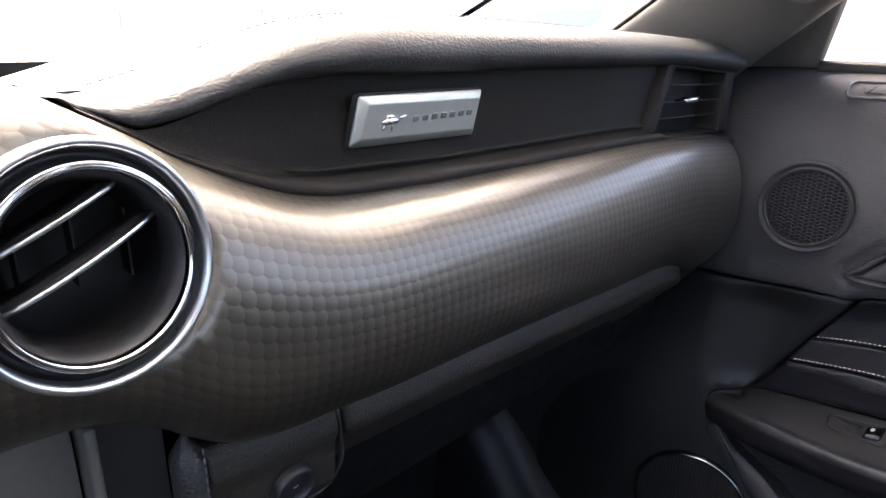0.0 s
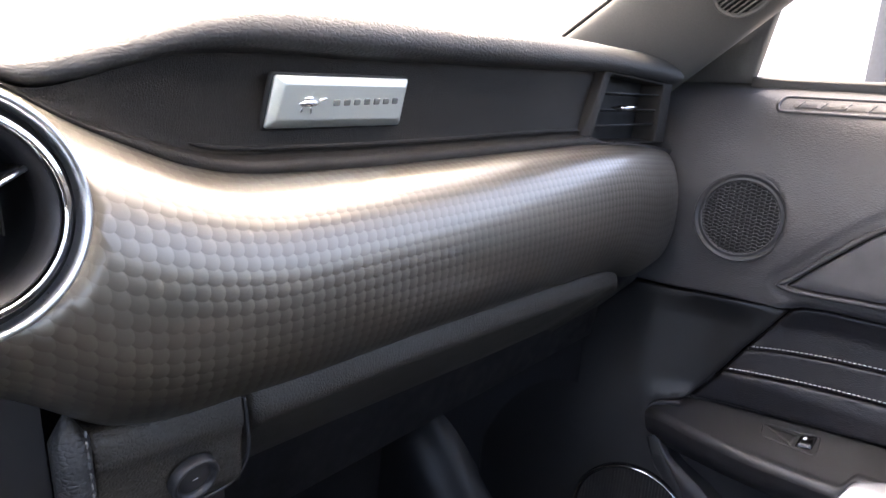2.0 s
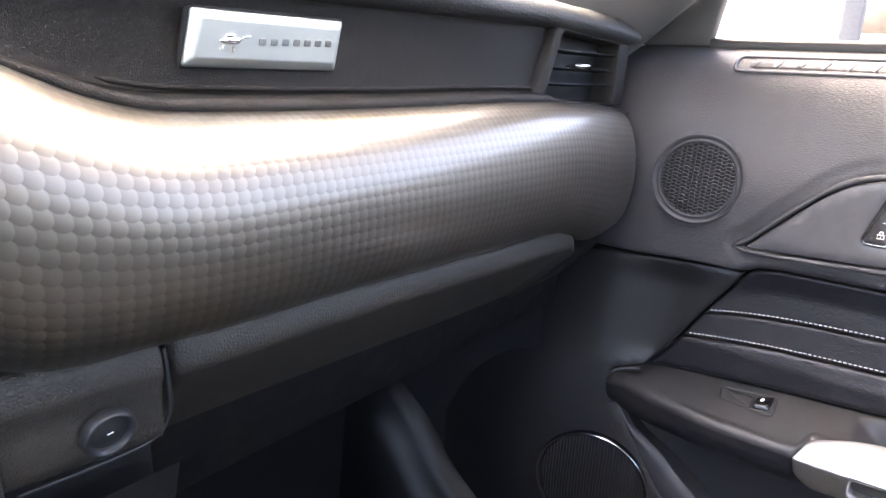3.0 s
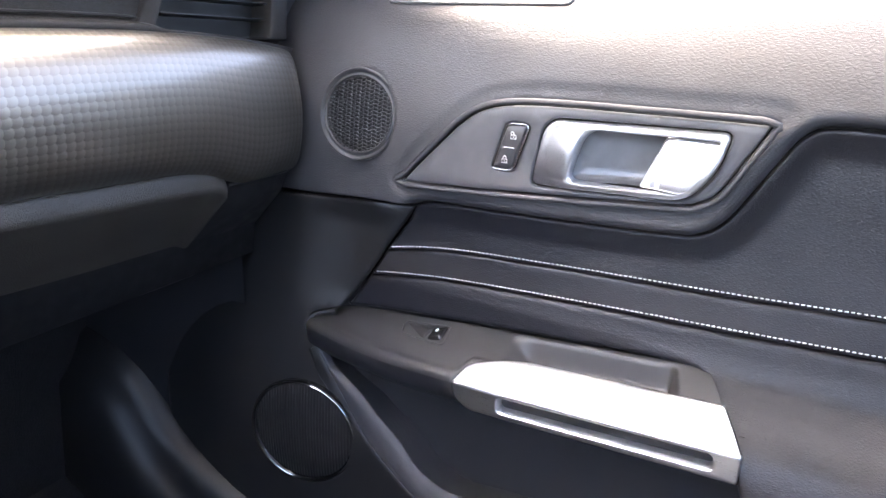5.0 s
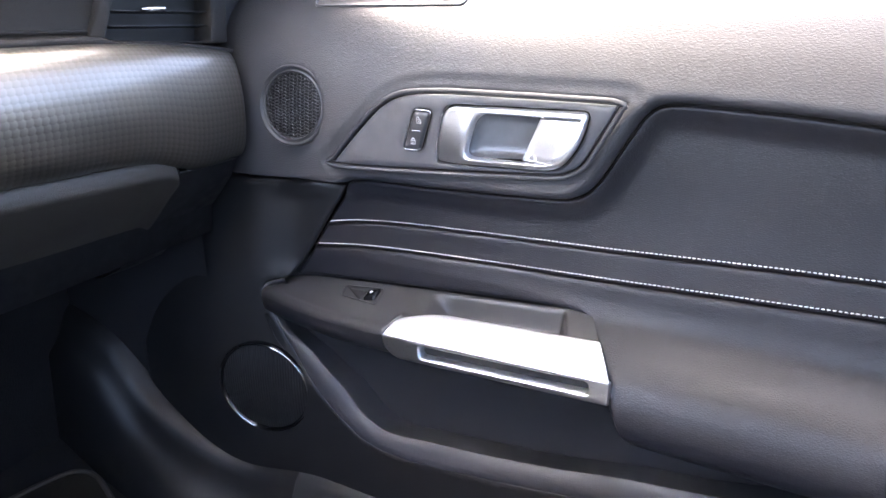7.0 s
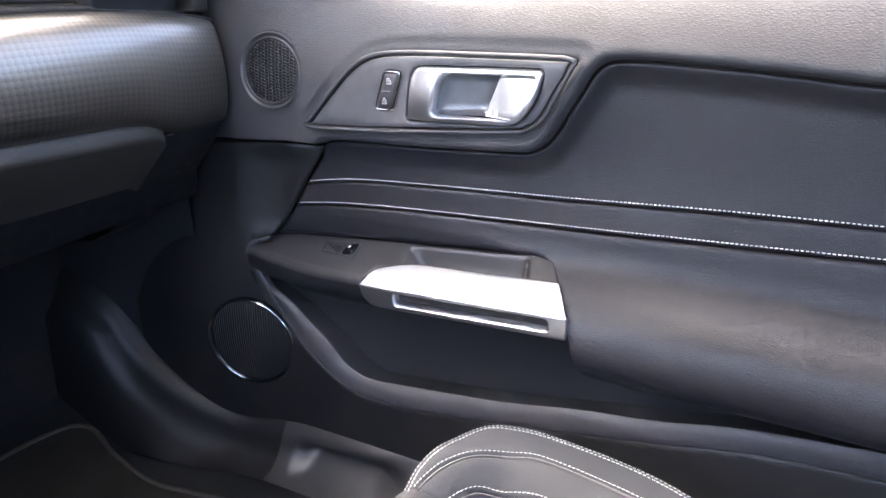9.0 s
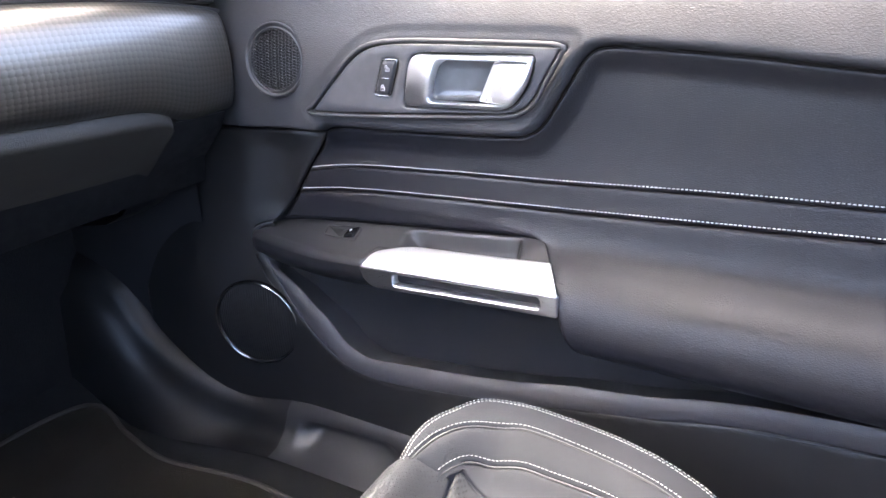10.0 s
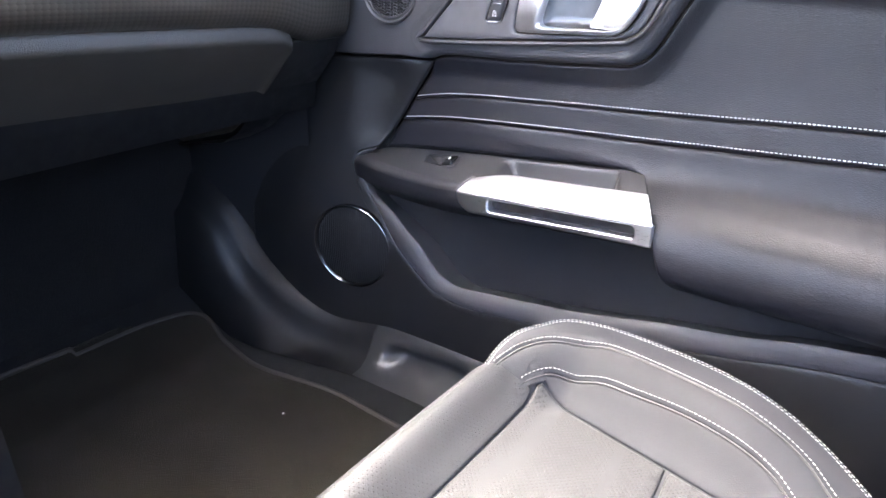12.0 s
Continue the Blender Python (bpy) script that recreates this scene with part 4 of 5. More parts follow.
for k in range(8):
    y = 0.459 + k * 0.0078
    part("grille_slat", box((-0.058, y, 0.7685), (0.043, y + 0.0034, 0.7725), 0.0008), PADSKIN, grille)

# ---- plaque ----
PL = [(0.2165, 0.7130), (0.2205, 0.7410), (0.3180, 0.7388), (0.3158, 0.7103)]


def on_plaque(u, v, h):
    return np.stack([u, 0.4535 - 0.20 * (v - 0.712) - h, v], 1)


part("plaque_surround", sheet(rounded([(0.2145, 0.7112), (0.2188, 0.7428), (0.3200, 0.7404), (0.3178, 0.7085)], 0.003, 0.001), on_plaque, 0.006, rim=((0, -0.003), (0.0008, -0.0006), (0.0016, -0.0006)), edge=0.002, flip=True), DEEP, dash)
def plaque_ring(d, h):
    (x0, z0), (x1, z1), (x2, z2), (x3, z3) = PL
    line = rounded([(x0 + d, z0 + d), (x1 + d, z1 - d), (x2 - d, z2 - d), (x3 - d, z3 + d)], 0.0018, 0.0006)
    return on_plaque(line[:, 0], line[:, 1], 0 * line[:, 0] + h)


plaque = part("plaque", loft([plaque_ring(d, h) for d, h in ((0, -0.002), (0, 0.0004), (0.0005, 0.0011), (0.0040, 0.0037), (0.0046, 0.0040), (0.0052, 0.0041))], closed=True, caps=True), PLAQUE_METAL, dash, "brushed metal plaque with raised emblem and lettering bars")
# emblem and lettering become plain raised bars
pc = lambda a, b: (0.2165 + 0.0995 * a + 0.002 * b, 0.7122 + 0.0272 * b)
for (a0, b0), (a1, b1), r in (((0.17, 0.50), (0.31, 0.52), 0.0020), ((0.20, 0.60), (0.27, 0.60), 0.0011), ((0.30, 0.56), (0.36, 0.60), 0.0007), ((0.20, 0.45), (0.19, 0.32), 0.0007), ((0.25, 0.45), (0.26, 0.28), 0.0007)):
    (u0, v0), (u1, v1) = pc(a0, b0), pc(a1, b1)
    us, vs = np.linspace(u0, u1, 5), np.linspace(v0, v1, 5)
    part("emblem_bar", tube(on_plaque(us, vs, 0 * us + 0.0042), r, 8, taper=True), CHROME, plaque)
for k in range(7):
    u, v = pc(0.43 + k * 0.076, 0.50)
    bar = rounded([(u - 0.0024, v - 0.0019), (u - 0.0022, v + 0.0019), (u + 0.0026, v + 0.0019), (u + 0.0024, v - 0.0019)], 0.0006, 0.0004)
    part("lettering_bar", sheet(bar, on_plaque, 0.002, rim=((0, 0.0038), (0.0002, 0.0045), (0.0005, 0.0046)), edge=0.0008, flip=True), LETTER, plaque, "plain dark raised bar")

# ---- side vent at the end of the fascia ----
side_vent = part("side_vent", sheet(rounded([(0.533, 0.6830), (0.5635, 0.7475), (0.712, 0.7340), (0.704, 0.6730)], [0.003, 0.006, 0.004, 0.003], 0.0015), lambda u, v, h: np.stack([u, 0.4455 - h + 0.03 * (v - 0.71) + 0.006 * smoothstep(0.555, 0.535, u), v], 1), 0.006,
                                    rim=((0, -0.010), (0.001, -0.0006), (0.0025, 0.0)), holes=[rounded([(0.5495, 0.6855), (0.5765, 0.7420), (0.6880, 0.7325), (0.6790, 0.6775)], 0.003, 0.0015)], hole_rim=((0, -0.060), (0.0008, -0.0008), (0.002, 0.0)), edge=0.002, flip=True), FASCIA, dash, "black rectangular side air vent")
# Black plate closes the vent; the shade inside is put into its colour.
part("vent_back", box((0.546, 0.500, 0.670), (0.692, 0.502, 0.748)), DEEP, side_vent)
for k, z in enumerate((0.6984, 0.7126, 0.7276)):
    part("vent_slat", loft([[(x, 0.4484, z - 0.0006 - (x - 0.56) * 0.037), (x, 0.4480, z + 0.0004 - (x - 0.56) * 0.037), (x, 0.4500, z + 0.0005 - (x - 0.56) * 0.037), (x, 0.462, z - 0.0016 - (x - 0.56) * 0.037), (x, 0.462, z - 0.0028 - (x - 0.56) * 0.037)] for x in (0.5575 + 0.006 * k, 0.62, 0.679 + 0.003 * k)], closed=True, caps=True), MATT, side_vent)
part("vent_knob", loft([[(x, 0.4400 + 0.002 * q, 0.7130 - w_), (x, 0.4385 + 0.002 * q, 0.7130 + 0.3 * w_), (x, 0.4415 + 0.002 * q, 0.7134 + w_), (x, 0.452, 0.7130 + w_), (x, 0.452, 0.7130 - w_)] for x, w_, q in ((0.5930, 0.0008, 1.0), (0.5985, 0.0016, 0.6), (0.6010, 0.0026, 0.0), (0.6195, 0.0028, 0.0), (0.6212, 0.0020, 0.4))], closed=True, caps=True), CHROME, side_vent, "chrome vent tab")

# ---- round vent ----
vy = 0.388
va = Vector((0.10, -1, 0.10)).normalized()
vc = Vector((VENT_C[0], vy + 0.004, VENT_C[1]))
rv = part("round_vent", lathe([(0.0400, -0.020), (0.0428, -0.004), (0.0426, 0.0012), (0.0414, 0.0030), (0.0400, 0.0026), (0.0390, 0.0002), (0.0386, -0.004)], vc, va, 96), SATIN_METAL, dash, "round air vent with flared satin metal rim")
part("vent_channel", lathe([(0.0390, -0.002), (0.0380, -0.0060), (0.0356, -0.0062), (0.0345, 0.0)], vc, va, 96), CHANNEL, rv, "dark hollow ring")
part("vent_ring", lathe([(0.0346, -0.003), (0.0349, 0.0026), (0.0343, 0.0040), (0.0336, 0.0034), (0.0332, 0.0038), (0.0325, 0.0036), (0.0320, 0.0014), (0.0316, -0.002)], vc, va, 96), CHROME, rv, "double chrome inner ring")
part("vent_sleeve", lathe([(0.0318, 0.0004), (0.0300, -0.0012), (0.0285, -0.0060), (0.0282, -0.010)], vc, va, 72), MATT, rv, "satin black sleeve")
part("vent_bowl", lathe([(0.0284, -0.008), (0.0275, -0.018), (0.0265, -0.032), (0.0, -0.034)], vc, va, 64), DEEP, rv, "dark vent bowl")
vdir = (Vector((0.9, 0, 0.38)) - va * Vector((0.9, 0, 0.38)).dot(va)).normalized()
vper = va.cross(vdir).normalized()
for off, ln in ((0.0185, 0.0220), (0.0015, 0.0285)):
    rows = []
    for s in np.linspace(-ln, ln, 13):
        c = vc + vdir * s + vper * off + va * (-0.003 - 6 * s * s * 1.0)
        rows.append([c + va * 0.0016 + vper * -0.0006, c + va * 0.0022, c + va * 0.0016 + vper * 0.0010, c - va * 0.012 + vper * 0.0022, c - va * 0.012 + vper * 0.0002])
    part("vent_blade", loft(rows, closed=True, caps=True), SATIN, rv, "air blade with a bright edge")
    part("blade_edge", tube([vc + vdir * s + vper * off + va * (-0.0012 - 6 * s * s) for s in np.linspace(-ln, ln, 13)], 0.0011, 6), SATIN_METAL, rv)
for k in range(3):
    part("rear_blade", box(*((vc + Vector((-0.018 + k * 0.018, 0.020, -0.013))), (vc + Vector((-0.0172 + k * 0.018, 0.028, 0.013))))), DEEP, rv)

# ---- glovebox and the panel beside it ----
STRIP = table([(0.10, 0.592), (0.178, 0.5865), (0.30, 0.5815), (0.45, 0.5725), (0.566, 0.5645), (0.70, 0.545)])


def glove_row(x, y_front, drop=1.0):
    z = float(STRIP(x)) - 0.016 * float(smoothstep(0.572, 0.606, x)) ** 2
    return [(x, 0.446, z + 0.006), (x, y_front + 0.006, z + 0.0038), (x, y_front + 0.002, z + 0.0030), (x, y_front - 0.0002, z + 0.0006), (x, y_front - 0.0018, z - 0.0045), (x, y_front - 0.0030, z - 0.0110),
            (x, y_front - 0.0026, z - 0.0150), (x, y_front + 0.0006, z - 0.0188), (x, y_front + 0.007, z - 0.0245), (x, y_front + 0.020, z - 0.037), (x, y_front + 0.045, z - 0.062), (x, y_front + 0.075, z - 0.090), (x, y_front + 0.105, z - 0.116),
            (x, y_front + 0.14, z - 0.140), (x, 0.72, z - 0.175)]


GLOVE_Y = table([(0.10, 0.418), (0.178, 0.417), (0.40, 0.419), (0.56, 0.424), (0.61, 0.430)])
rows = [glove_row(x, float(GLOVE_Y(x)) + 0.010 * float(smoothstep(0.1845, 0.1800, x)) + 0.02 * float(smoothstep(0.588, 0.604, x)) ** 2) for x in np.concatenate([[0.1800, 0.1808, 0.1820, 0.1845], np.arange(0.19, 0.585, 0.01), [0.588, 0.592, 0.596, 0.600, 0.604]])]
part("glovebox_lid", loft(rows), LID_SKIN, dash, "grained black glovebox lid with padded top edge")
rows = []
for x in (0.1040, 0.1046, 0.106, 0.13, 0.15, 0.17, 0.1738, 0.1750, 0.1756):
    q, z = 0.419 + (0.004 if x in (0.1040, 0.1756) else 0.0), float(STRIP(x))
    rows.append([(x, 0.446, z + 0.006), (x, q + 0.004, z + 0.0034), (x, q + 0.001, z + 0.0022), (x, q - 0.0008, z - 0.0045), (x, q - 0.0018, z - 0.0120), (x, q - 0.0012, z - 0.0160), (x, q + 0.0010, z - 0.0195),
                 (x, q + 0.0025, z - 0.030), (x, q + 0.003, z - 0.044), (x, q + 0.006, z - 0.0515), (x, q + 0.012, z - 0.055), (x, 0.47, z - 0.056)])
side_panel = part("side_panel", loft(rows), LID_SKIN, dash, "satin black panel with round socket cap")
part("side_panel_edge", tube(flow([(0.1776, 0.421, 0.584), (0.1780, 0.419, 0.560), (0.1776, 0.423, 0.545), (0.170, 0.426, 0.535), (0.150, 0.427, 0.533), (0.110, 0.428, 0.534)], 0.004), 0.0012, 6), SATIN, side_panel)
kc, ka = Vector((0.1475, 0.4185, 0.5525)), Vector((0.0, -0.97, -0.24)).normalized()
part("socket_cap", lathe([(0.0, 0.0004), (0.0075, 0.0), (0.0090, -0.001), (0.0098, 0.0022), (0.0110, 0.0030), (0.0120, 0.0018), (0.0124, -0.003)], kc, ka, 48), SATIN, side_panel, "round black socket cap with worn rim")
part("cap_mark", tube([kc + ka * 0.0008 + Vector((-0.0014, 0, 0)), kc + ka * 0.0008 + Vector((0.0014, 0, 0.0004))], 0.0003, 5), MARK, side_panel)
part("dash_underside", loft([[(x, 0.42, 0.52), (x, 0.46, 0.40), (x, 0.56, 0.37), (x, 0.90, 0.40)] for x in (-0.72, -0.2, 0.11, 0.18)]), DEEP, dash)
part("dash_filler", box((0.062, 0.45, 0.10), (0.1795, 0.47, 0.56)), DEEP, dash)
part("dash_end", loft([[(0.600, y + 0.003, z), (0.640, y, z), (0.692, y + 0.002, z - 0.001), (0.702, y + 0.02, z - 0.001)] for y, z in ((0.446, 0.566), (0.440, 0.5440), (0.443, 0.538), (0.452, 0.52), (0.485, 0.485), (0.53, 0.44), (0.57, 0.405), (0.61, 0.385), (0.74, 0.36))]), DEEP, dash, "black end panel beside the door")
part("dash_end_lip", tube([(0.6075, 0.4405, 0.5445), (0.640, 0.4375, 0.5440), (0.690, 0.4395, 0.5435)], 0.0013, 6), SATIN, dash)
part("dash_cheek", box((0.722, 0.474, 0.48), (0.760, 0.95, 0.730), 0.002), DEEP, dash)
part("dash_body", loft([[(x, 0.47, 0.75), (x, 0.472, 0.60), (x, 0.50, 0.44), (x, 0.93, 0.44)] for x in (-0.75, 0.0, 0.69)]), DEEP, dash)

# ---- centre console ----
console = thing("centre_console", "black centre console with padded stitched knee bolster", "console")
part("console_face", loft([[(x, 0.425 - 0.02 * (0.62 - z), z) for z in (0.632, 0.60, 0.52, 0.40, 0.10)] for x in (-0.20, 0.0, 0.0545)]), CONSOLE_GREY, console, "satin dark panel")
part("console_strip", box((0.0560, 0.412, 0.30), (0.0605, 0.430, 0.6305), 0.0015), CONSOLE_GREY, console)
part("console_side", loft([[(x, 0.424, z) for z in (0.628, 0.55, 0.10)] for x in (0.0615, 0.075, 0.0885)]), MATT, console)
rows = []
for z in np.linspace(0.10, 0.6085, 40):
    k = float(smoothstep(0.6085, 0.595, z)) * 0.9 + 0.1
    rows.append([(0.0960 + 0.0075 * k * math.cos(t), 0.420 + 0.010 * k * math.sin(t), z) for t in np.linspace(0, 2 * math.pi, 16, endpoint=False)])
bolster = part("knee_bolster", loft(rows, closed=True, caps=True), PADSKIN, console, "grained leather knee bolster")
part("bolster_stitching", stitches([(0.1000, 0.4118, z) for z in np.linspace(0.12, 0.603, 30)], 0.0034, 0.0016, 0.0006), DARK_THREAD, bolster)
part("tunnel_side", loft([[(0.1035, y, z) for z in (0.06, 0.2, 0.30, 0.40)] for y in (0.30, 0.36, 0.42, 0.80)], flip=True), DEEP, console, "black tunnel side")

# Unseen block, added to keep low light from the driver's side off the mat.
part("tunnel", loft([[(-0.085, y, 0.05), (-0.085, y, z - 0.02), (-0.07, y, z), (0.07, y, z), (0.085, y, z - 0.02), (0.085, y, 0.05)] for y, z in ((-1.0, 0.30), (0.10, 0.30), (0.25, 0.32), (0.424, 0.36))]), MATT, console, "unseen black centre tunnel that blocks low side light")

# ---- sill and kick panel ----
SILL_TOP = table([(-0.60, 0.132), (0.178, 0.130), (0.33, 0.124), (0.374, 0.120), (0.45, 0.118), (0.52, 0.140), (0.56, 0.160), (0.61, 0.198), (0.657, 0.262), (0.70, 0.298), (0.80, 0.32)])
SILL_X = table([(-0.60, 0.655), (0.33, 0.655), (0.374, 0.652), (0.45, 0.637), (0.52, 0.621), (0.56, 0.615), (0.61, 0.612), (0.66, 0.611), (0.72, 0.606), (0.80, 0.60)])


def sill_row(y):
    z, x = float(SILL_TOP(y)), float(SILL_X(y))
    dip = 0.024 * float(smoothstep(0.352, 0.318, y)) * float(smoothstep(0.16, 0.22, y))
    return [(0.712, y, z + 0.012), (x + 0.030, y, z + 0.006), (x + 0.016, y, z + 0.002), (x + 0.006, y, z - 0.006), (x, y, z - 0.018), (x - 0.006 + dip, y, z - 0.030), (x - 0.014 + dip * 1.2, y, z - 0.042),
            (x - 0.030, y, max(z - 0.058, 0.066)), (x - 0.050, y, 0.064)]


sill = thing("sill_trim", "smooth black plastic door sill trim", "sill trim")
part("sill_cover", loft([sill_row(y) for y in np.concatenate([np.arange(-0.60, 0.36, 0.008), [0.364, 0.368, 0.3712]])], flip=True), SATIN, sill)
kick = thing("kick_panel", "smooth black plastic kick panel under the dashboard", "kick panel")
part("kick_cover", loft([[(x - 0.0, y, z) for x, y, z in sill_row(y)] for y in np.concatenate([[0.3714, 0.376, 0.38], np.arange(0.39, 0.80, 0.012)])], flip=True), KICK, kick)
part("panel_joint", tube(np.array(sill_row(0.3713))[:7], 0.0007, 6), DEEP, kick)
part("kick_fin", loft([[(0.672 - 0.05 * float(smoothstep(0.50, 0.75, y)), y, 0.10), (0.668 - 0.05 * float(smoothstep(0.50, 0.75, y)), y, 0.20), (0.675 - 0.05 * float(smoothstep(0.5, 0.75, y)), y, 0.52)] for y in np.arange(0.50, 0.82, 0.02)], flip=True), MATT, kick)

# ---- floor, toe board and mat ----
def ground_z(y):
    return 0.060 + 0.55 * max(0.0, y - 0.60) ** 1.0 * (0.55 if y < 0.7 else 0.8)


tagged(part("wall_footwell", box((-0.76, 0.735, 0.05), (0.70, 0.755, 0.62)), CARPET, None), "black carpeted footwell bulkhead", "wall", kind="structure")
floor = part("floor", loft([[(x, y, ground_z(y)) for x in (-0.78, 0.1, 0.4, 0.70)] for y in (-1.40, -0.6, 0, 0.3, 0.5, 0.6, 0.66, 0.74, 0.82, 0.95)], flip=True), CARPET, None)
tagged(floor, "dark carpeted car floor", "floor", kind="structure")
MAT_EDGE = [(0.12, 0.70), (0.30, 0.705), (0.50, 0.695), (0.556, 0.665), (0.545, 0.595), (0.531, 0.505), (0.541, 0.431), (0.553, 0.349), (0.552, 0.249), (0.552, 0.05), (0.54, 0.0), (0.13, 0.0), (0.115, 0.05), (0.112, 0.35), (0.112, 0.66)]
mat_line = flow(MAT_EDGE, 0.012, closed=True)


def on_mat(u, v, h):
    z = np.array([ground_z(y) for y in v])
    wob = 0.0012 * np.sin(u * 31) * np.sin(v * 27 + 1)
    return np.stack([u, v, z + 0.011 + h + wob], 1)


mat = thing("floor_mat", "dark brown pile floor mat with stitched edge", "floor mat")
part("mat_carpet", sheet(mat_line, on_mat, 0.012, rim=((0, -0.009), (0.001, -0.002), (0.004, 0.0)), edge=0.008), MAT, mat)
ml = even(inset(mat_line if area2(mat_line) > 0 else mat_line[::-1], 0.004), 0.006)
part("mat_edging", tube(on_mat(ml[:, 0], ml[:, 1], 0 * ml[:, 0] - 0.001), 0.0042, 7, closed=True), BROWN_THREAD, mat, "woven edge binding")
part("mat_stitching", stitches(on_mat(ml[:, 0], ml[:, 1], 0 * ml[:, 0] + 0.0030), 0.004, 0.003, 0.0007), BROWN_THREAD, mat)
speck = part("paper_speck", box((0.4705, 0.3735, 0.0725), (0.4735, 0.3755, 0.0745), 0.0006), MARK, None)
tagged(speck, "tiny white paper speck lying on the mat", "speck")

# ---- seat cushion ----
seat = thing("passenger_seat", "grey leather car seat cushion with perforated centre and pale stitching", "car seat")
OUT_EDGE = [(0.474, 0.055), (0.499, 0.055), (0.532, 0.038), (0.568, 0.016), (0.580, -0.017), (0.5815, -0.055), (0.5735, -0.125), (0.5595, -0.176), (0.547, -0.220), (0.526, -0.265), (0.46, -0.36), (0.38, -0.46)]
MID_EDGE = [(0.480, 0.0440), (0.490, 0.0420), (0.509, 0.0300), (0.531, 0.004), (0.5445, -0.032), (0.5448, -0.067), (0.535, -0.133), (0.522, -0.182), (0.510, -0.222), (0.492, -0.249), (0.43, -0.33), (0.36, -0.42)]
IN_EDGE = [(0.486, 0.0175), (0.496, 0.0105), (0.511, -0.008), (0.5175, -0.045), (0.514, -0.082), (0.508, -0.129), (0.498, -0.173), (0.489, -0.202), (0.476, -0.224), (0.42, -0.30), (0.34, -0.40)]
SEAM_X = table([(0.03, 0.508), (0.019, 0.505), (-0.058, 0.488), (-0.129, 0.474), (-0.166, 0.466), (-0.30, 0.44), (-0.5, 0.40)])


def seat_z(u, v):
    """Height of the cushion: flat centre, swelling front roll, raised side bolster."""
    d = u - SEAM_X(v)
    w = smoothstep(-0.03, 0.04, v)
    lo, hi = -0.004 - 0.050 * w, 0.062 - 0.040 * w
    side = 0.053 * (0.6 * smoothstep(lo, hi, d) + 0.4 * np.sin(np.clip((d - lo) / (hi - lo), 0, 1) * math.pi / 2))
    roll = 0.033 * np.exp(-((v - 0.050) / 0.030) ** 2)
    z = 0.250 + (side**4 + roll**4) ** 0.25 + 0.004 * np.sin(np.clip((u - 0.1) / 0.4, 0, 1) * math.pi)
    z = z - 0.10 * np.clip((v - 0.055) / 0.06, 0, 2) ** 2
    z = z - 0.05 * smoothstep(-0.16, -0.34, v) * smoothstep(0, 0.06, d)
    return z


def on_seat(u, v, h):
    e = 0.004
    zu, zv = (seat_z(u + e, v) - seat_z(u - e, v)) / (2 * e), (seat_z(u, v + e) - seat_z(u, v - e)) / (2 * e)
    w = np.sqrt(1 + zu**2 + zv**2)
    return np.stack([u - h * zu / w, v - h * zv / w, seat_z(u, v) + h / w], 1)


SEAM = ((0, -0.0024), (0.0004, -0.0013), (0.0012, -0.0005), (0.0030, 0.0))
out_l, mid_l, in_l = flow(OUT_EDGE, 0.006), flow(MID_EDGE, 0.006), flow(IN_EDGE, 0.006)
seam_v = np.arange(0.016, -0.46, -0.012)
seam_l = np.stack([SEAM_X(seam_v), seam_v], 1)
welt = part("bolster_edge", sheet(np.vstack([out_l, mid_l[::-1]]), on_seat, 0.005, rim=SEAM, edge=0.004), SEAT_SKIN, seat, "rounded outer band of the bolster")
band = part("bolster_band", sheet(np.vstack([mid_l, in_l[::-1]]), on_seat, 0.005, rim=SEAM, edge=0.004), SEAT_SKIN, seat, "smooth middle band of the bolster")
face = part("bolster_face", sheet(np.vstack([in_l, seam_l[:-4][::-1]]), on_seat, 0.005, rim=SEAM, edge=0.004), SEAT_SKIN, seat, "smooth inner face of the bolster")
for line, owner, shift in ((out_l, welt, -0.0012), (out_l, welt, 0.0022), (mid_l, welt, 0.0042), (in_l, band, 0.0042)):
    nrm = np.gradient(line, axis=0)
    nrm = np.stack([-nrm[:, 1], nrm[:, 0]], 1) / np.linalg.norm(nrm, axis=1)[:, None]
    q = line + nrm * (shift if line is not out_l else shift - 0.003)
    part("bolster_stitching", stitches(on_seat(q[:, 0], q[:, 1], 0 * q[:, 0] + (0.0008 if line is not out_l else 0.0002)), 0.0028, 0.0014, 0.00038, 0.0003), THREAD, owner, "pale contrast stitching")
for line, owner in ((mid_l, band), (in_l, face)):
    part("seam_piping", tube(on_seat(line[:, 0], line[:, 1], 0 * line[:, 0] - 0.0008), 0.0011, 6), SATIN, owner, "dark seam piping")
# side of the cushion below the stitched edge
o3 = on_seat(out_l[:, 0], out_l[:, 1], 0 * out_l[:, 0] - 0.004)
cen = np.array((0.32, -0.20, 0))
outw = o3 - cen
outw[:, 2] = 0
outw /= np.linalg.norm(outw, axis=1)[:, None]
part("cushion_side", loft([o3, o3 + outw * 0.006 + (0, 0, -0.008), o3 + outw * 0.010 + (0, 0, -0.03), o3 + outw * 0.004 + (0, 0, -0.09), np.c_[o3[:, :2], 0 * o3[:, 0] + 0.10]], flip=True), SEAT_SKIN, seat)

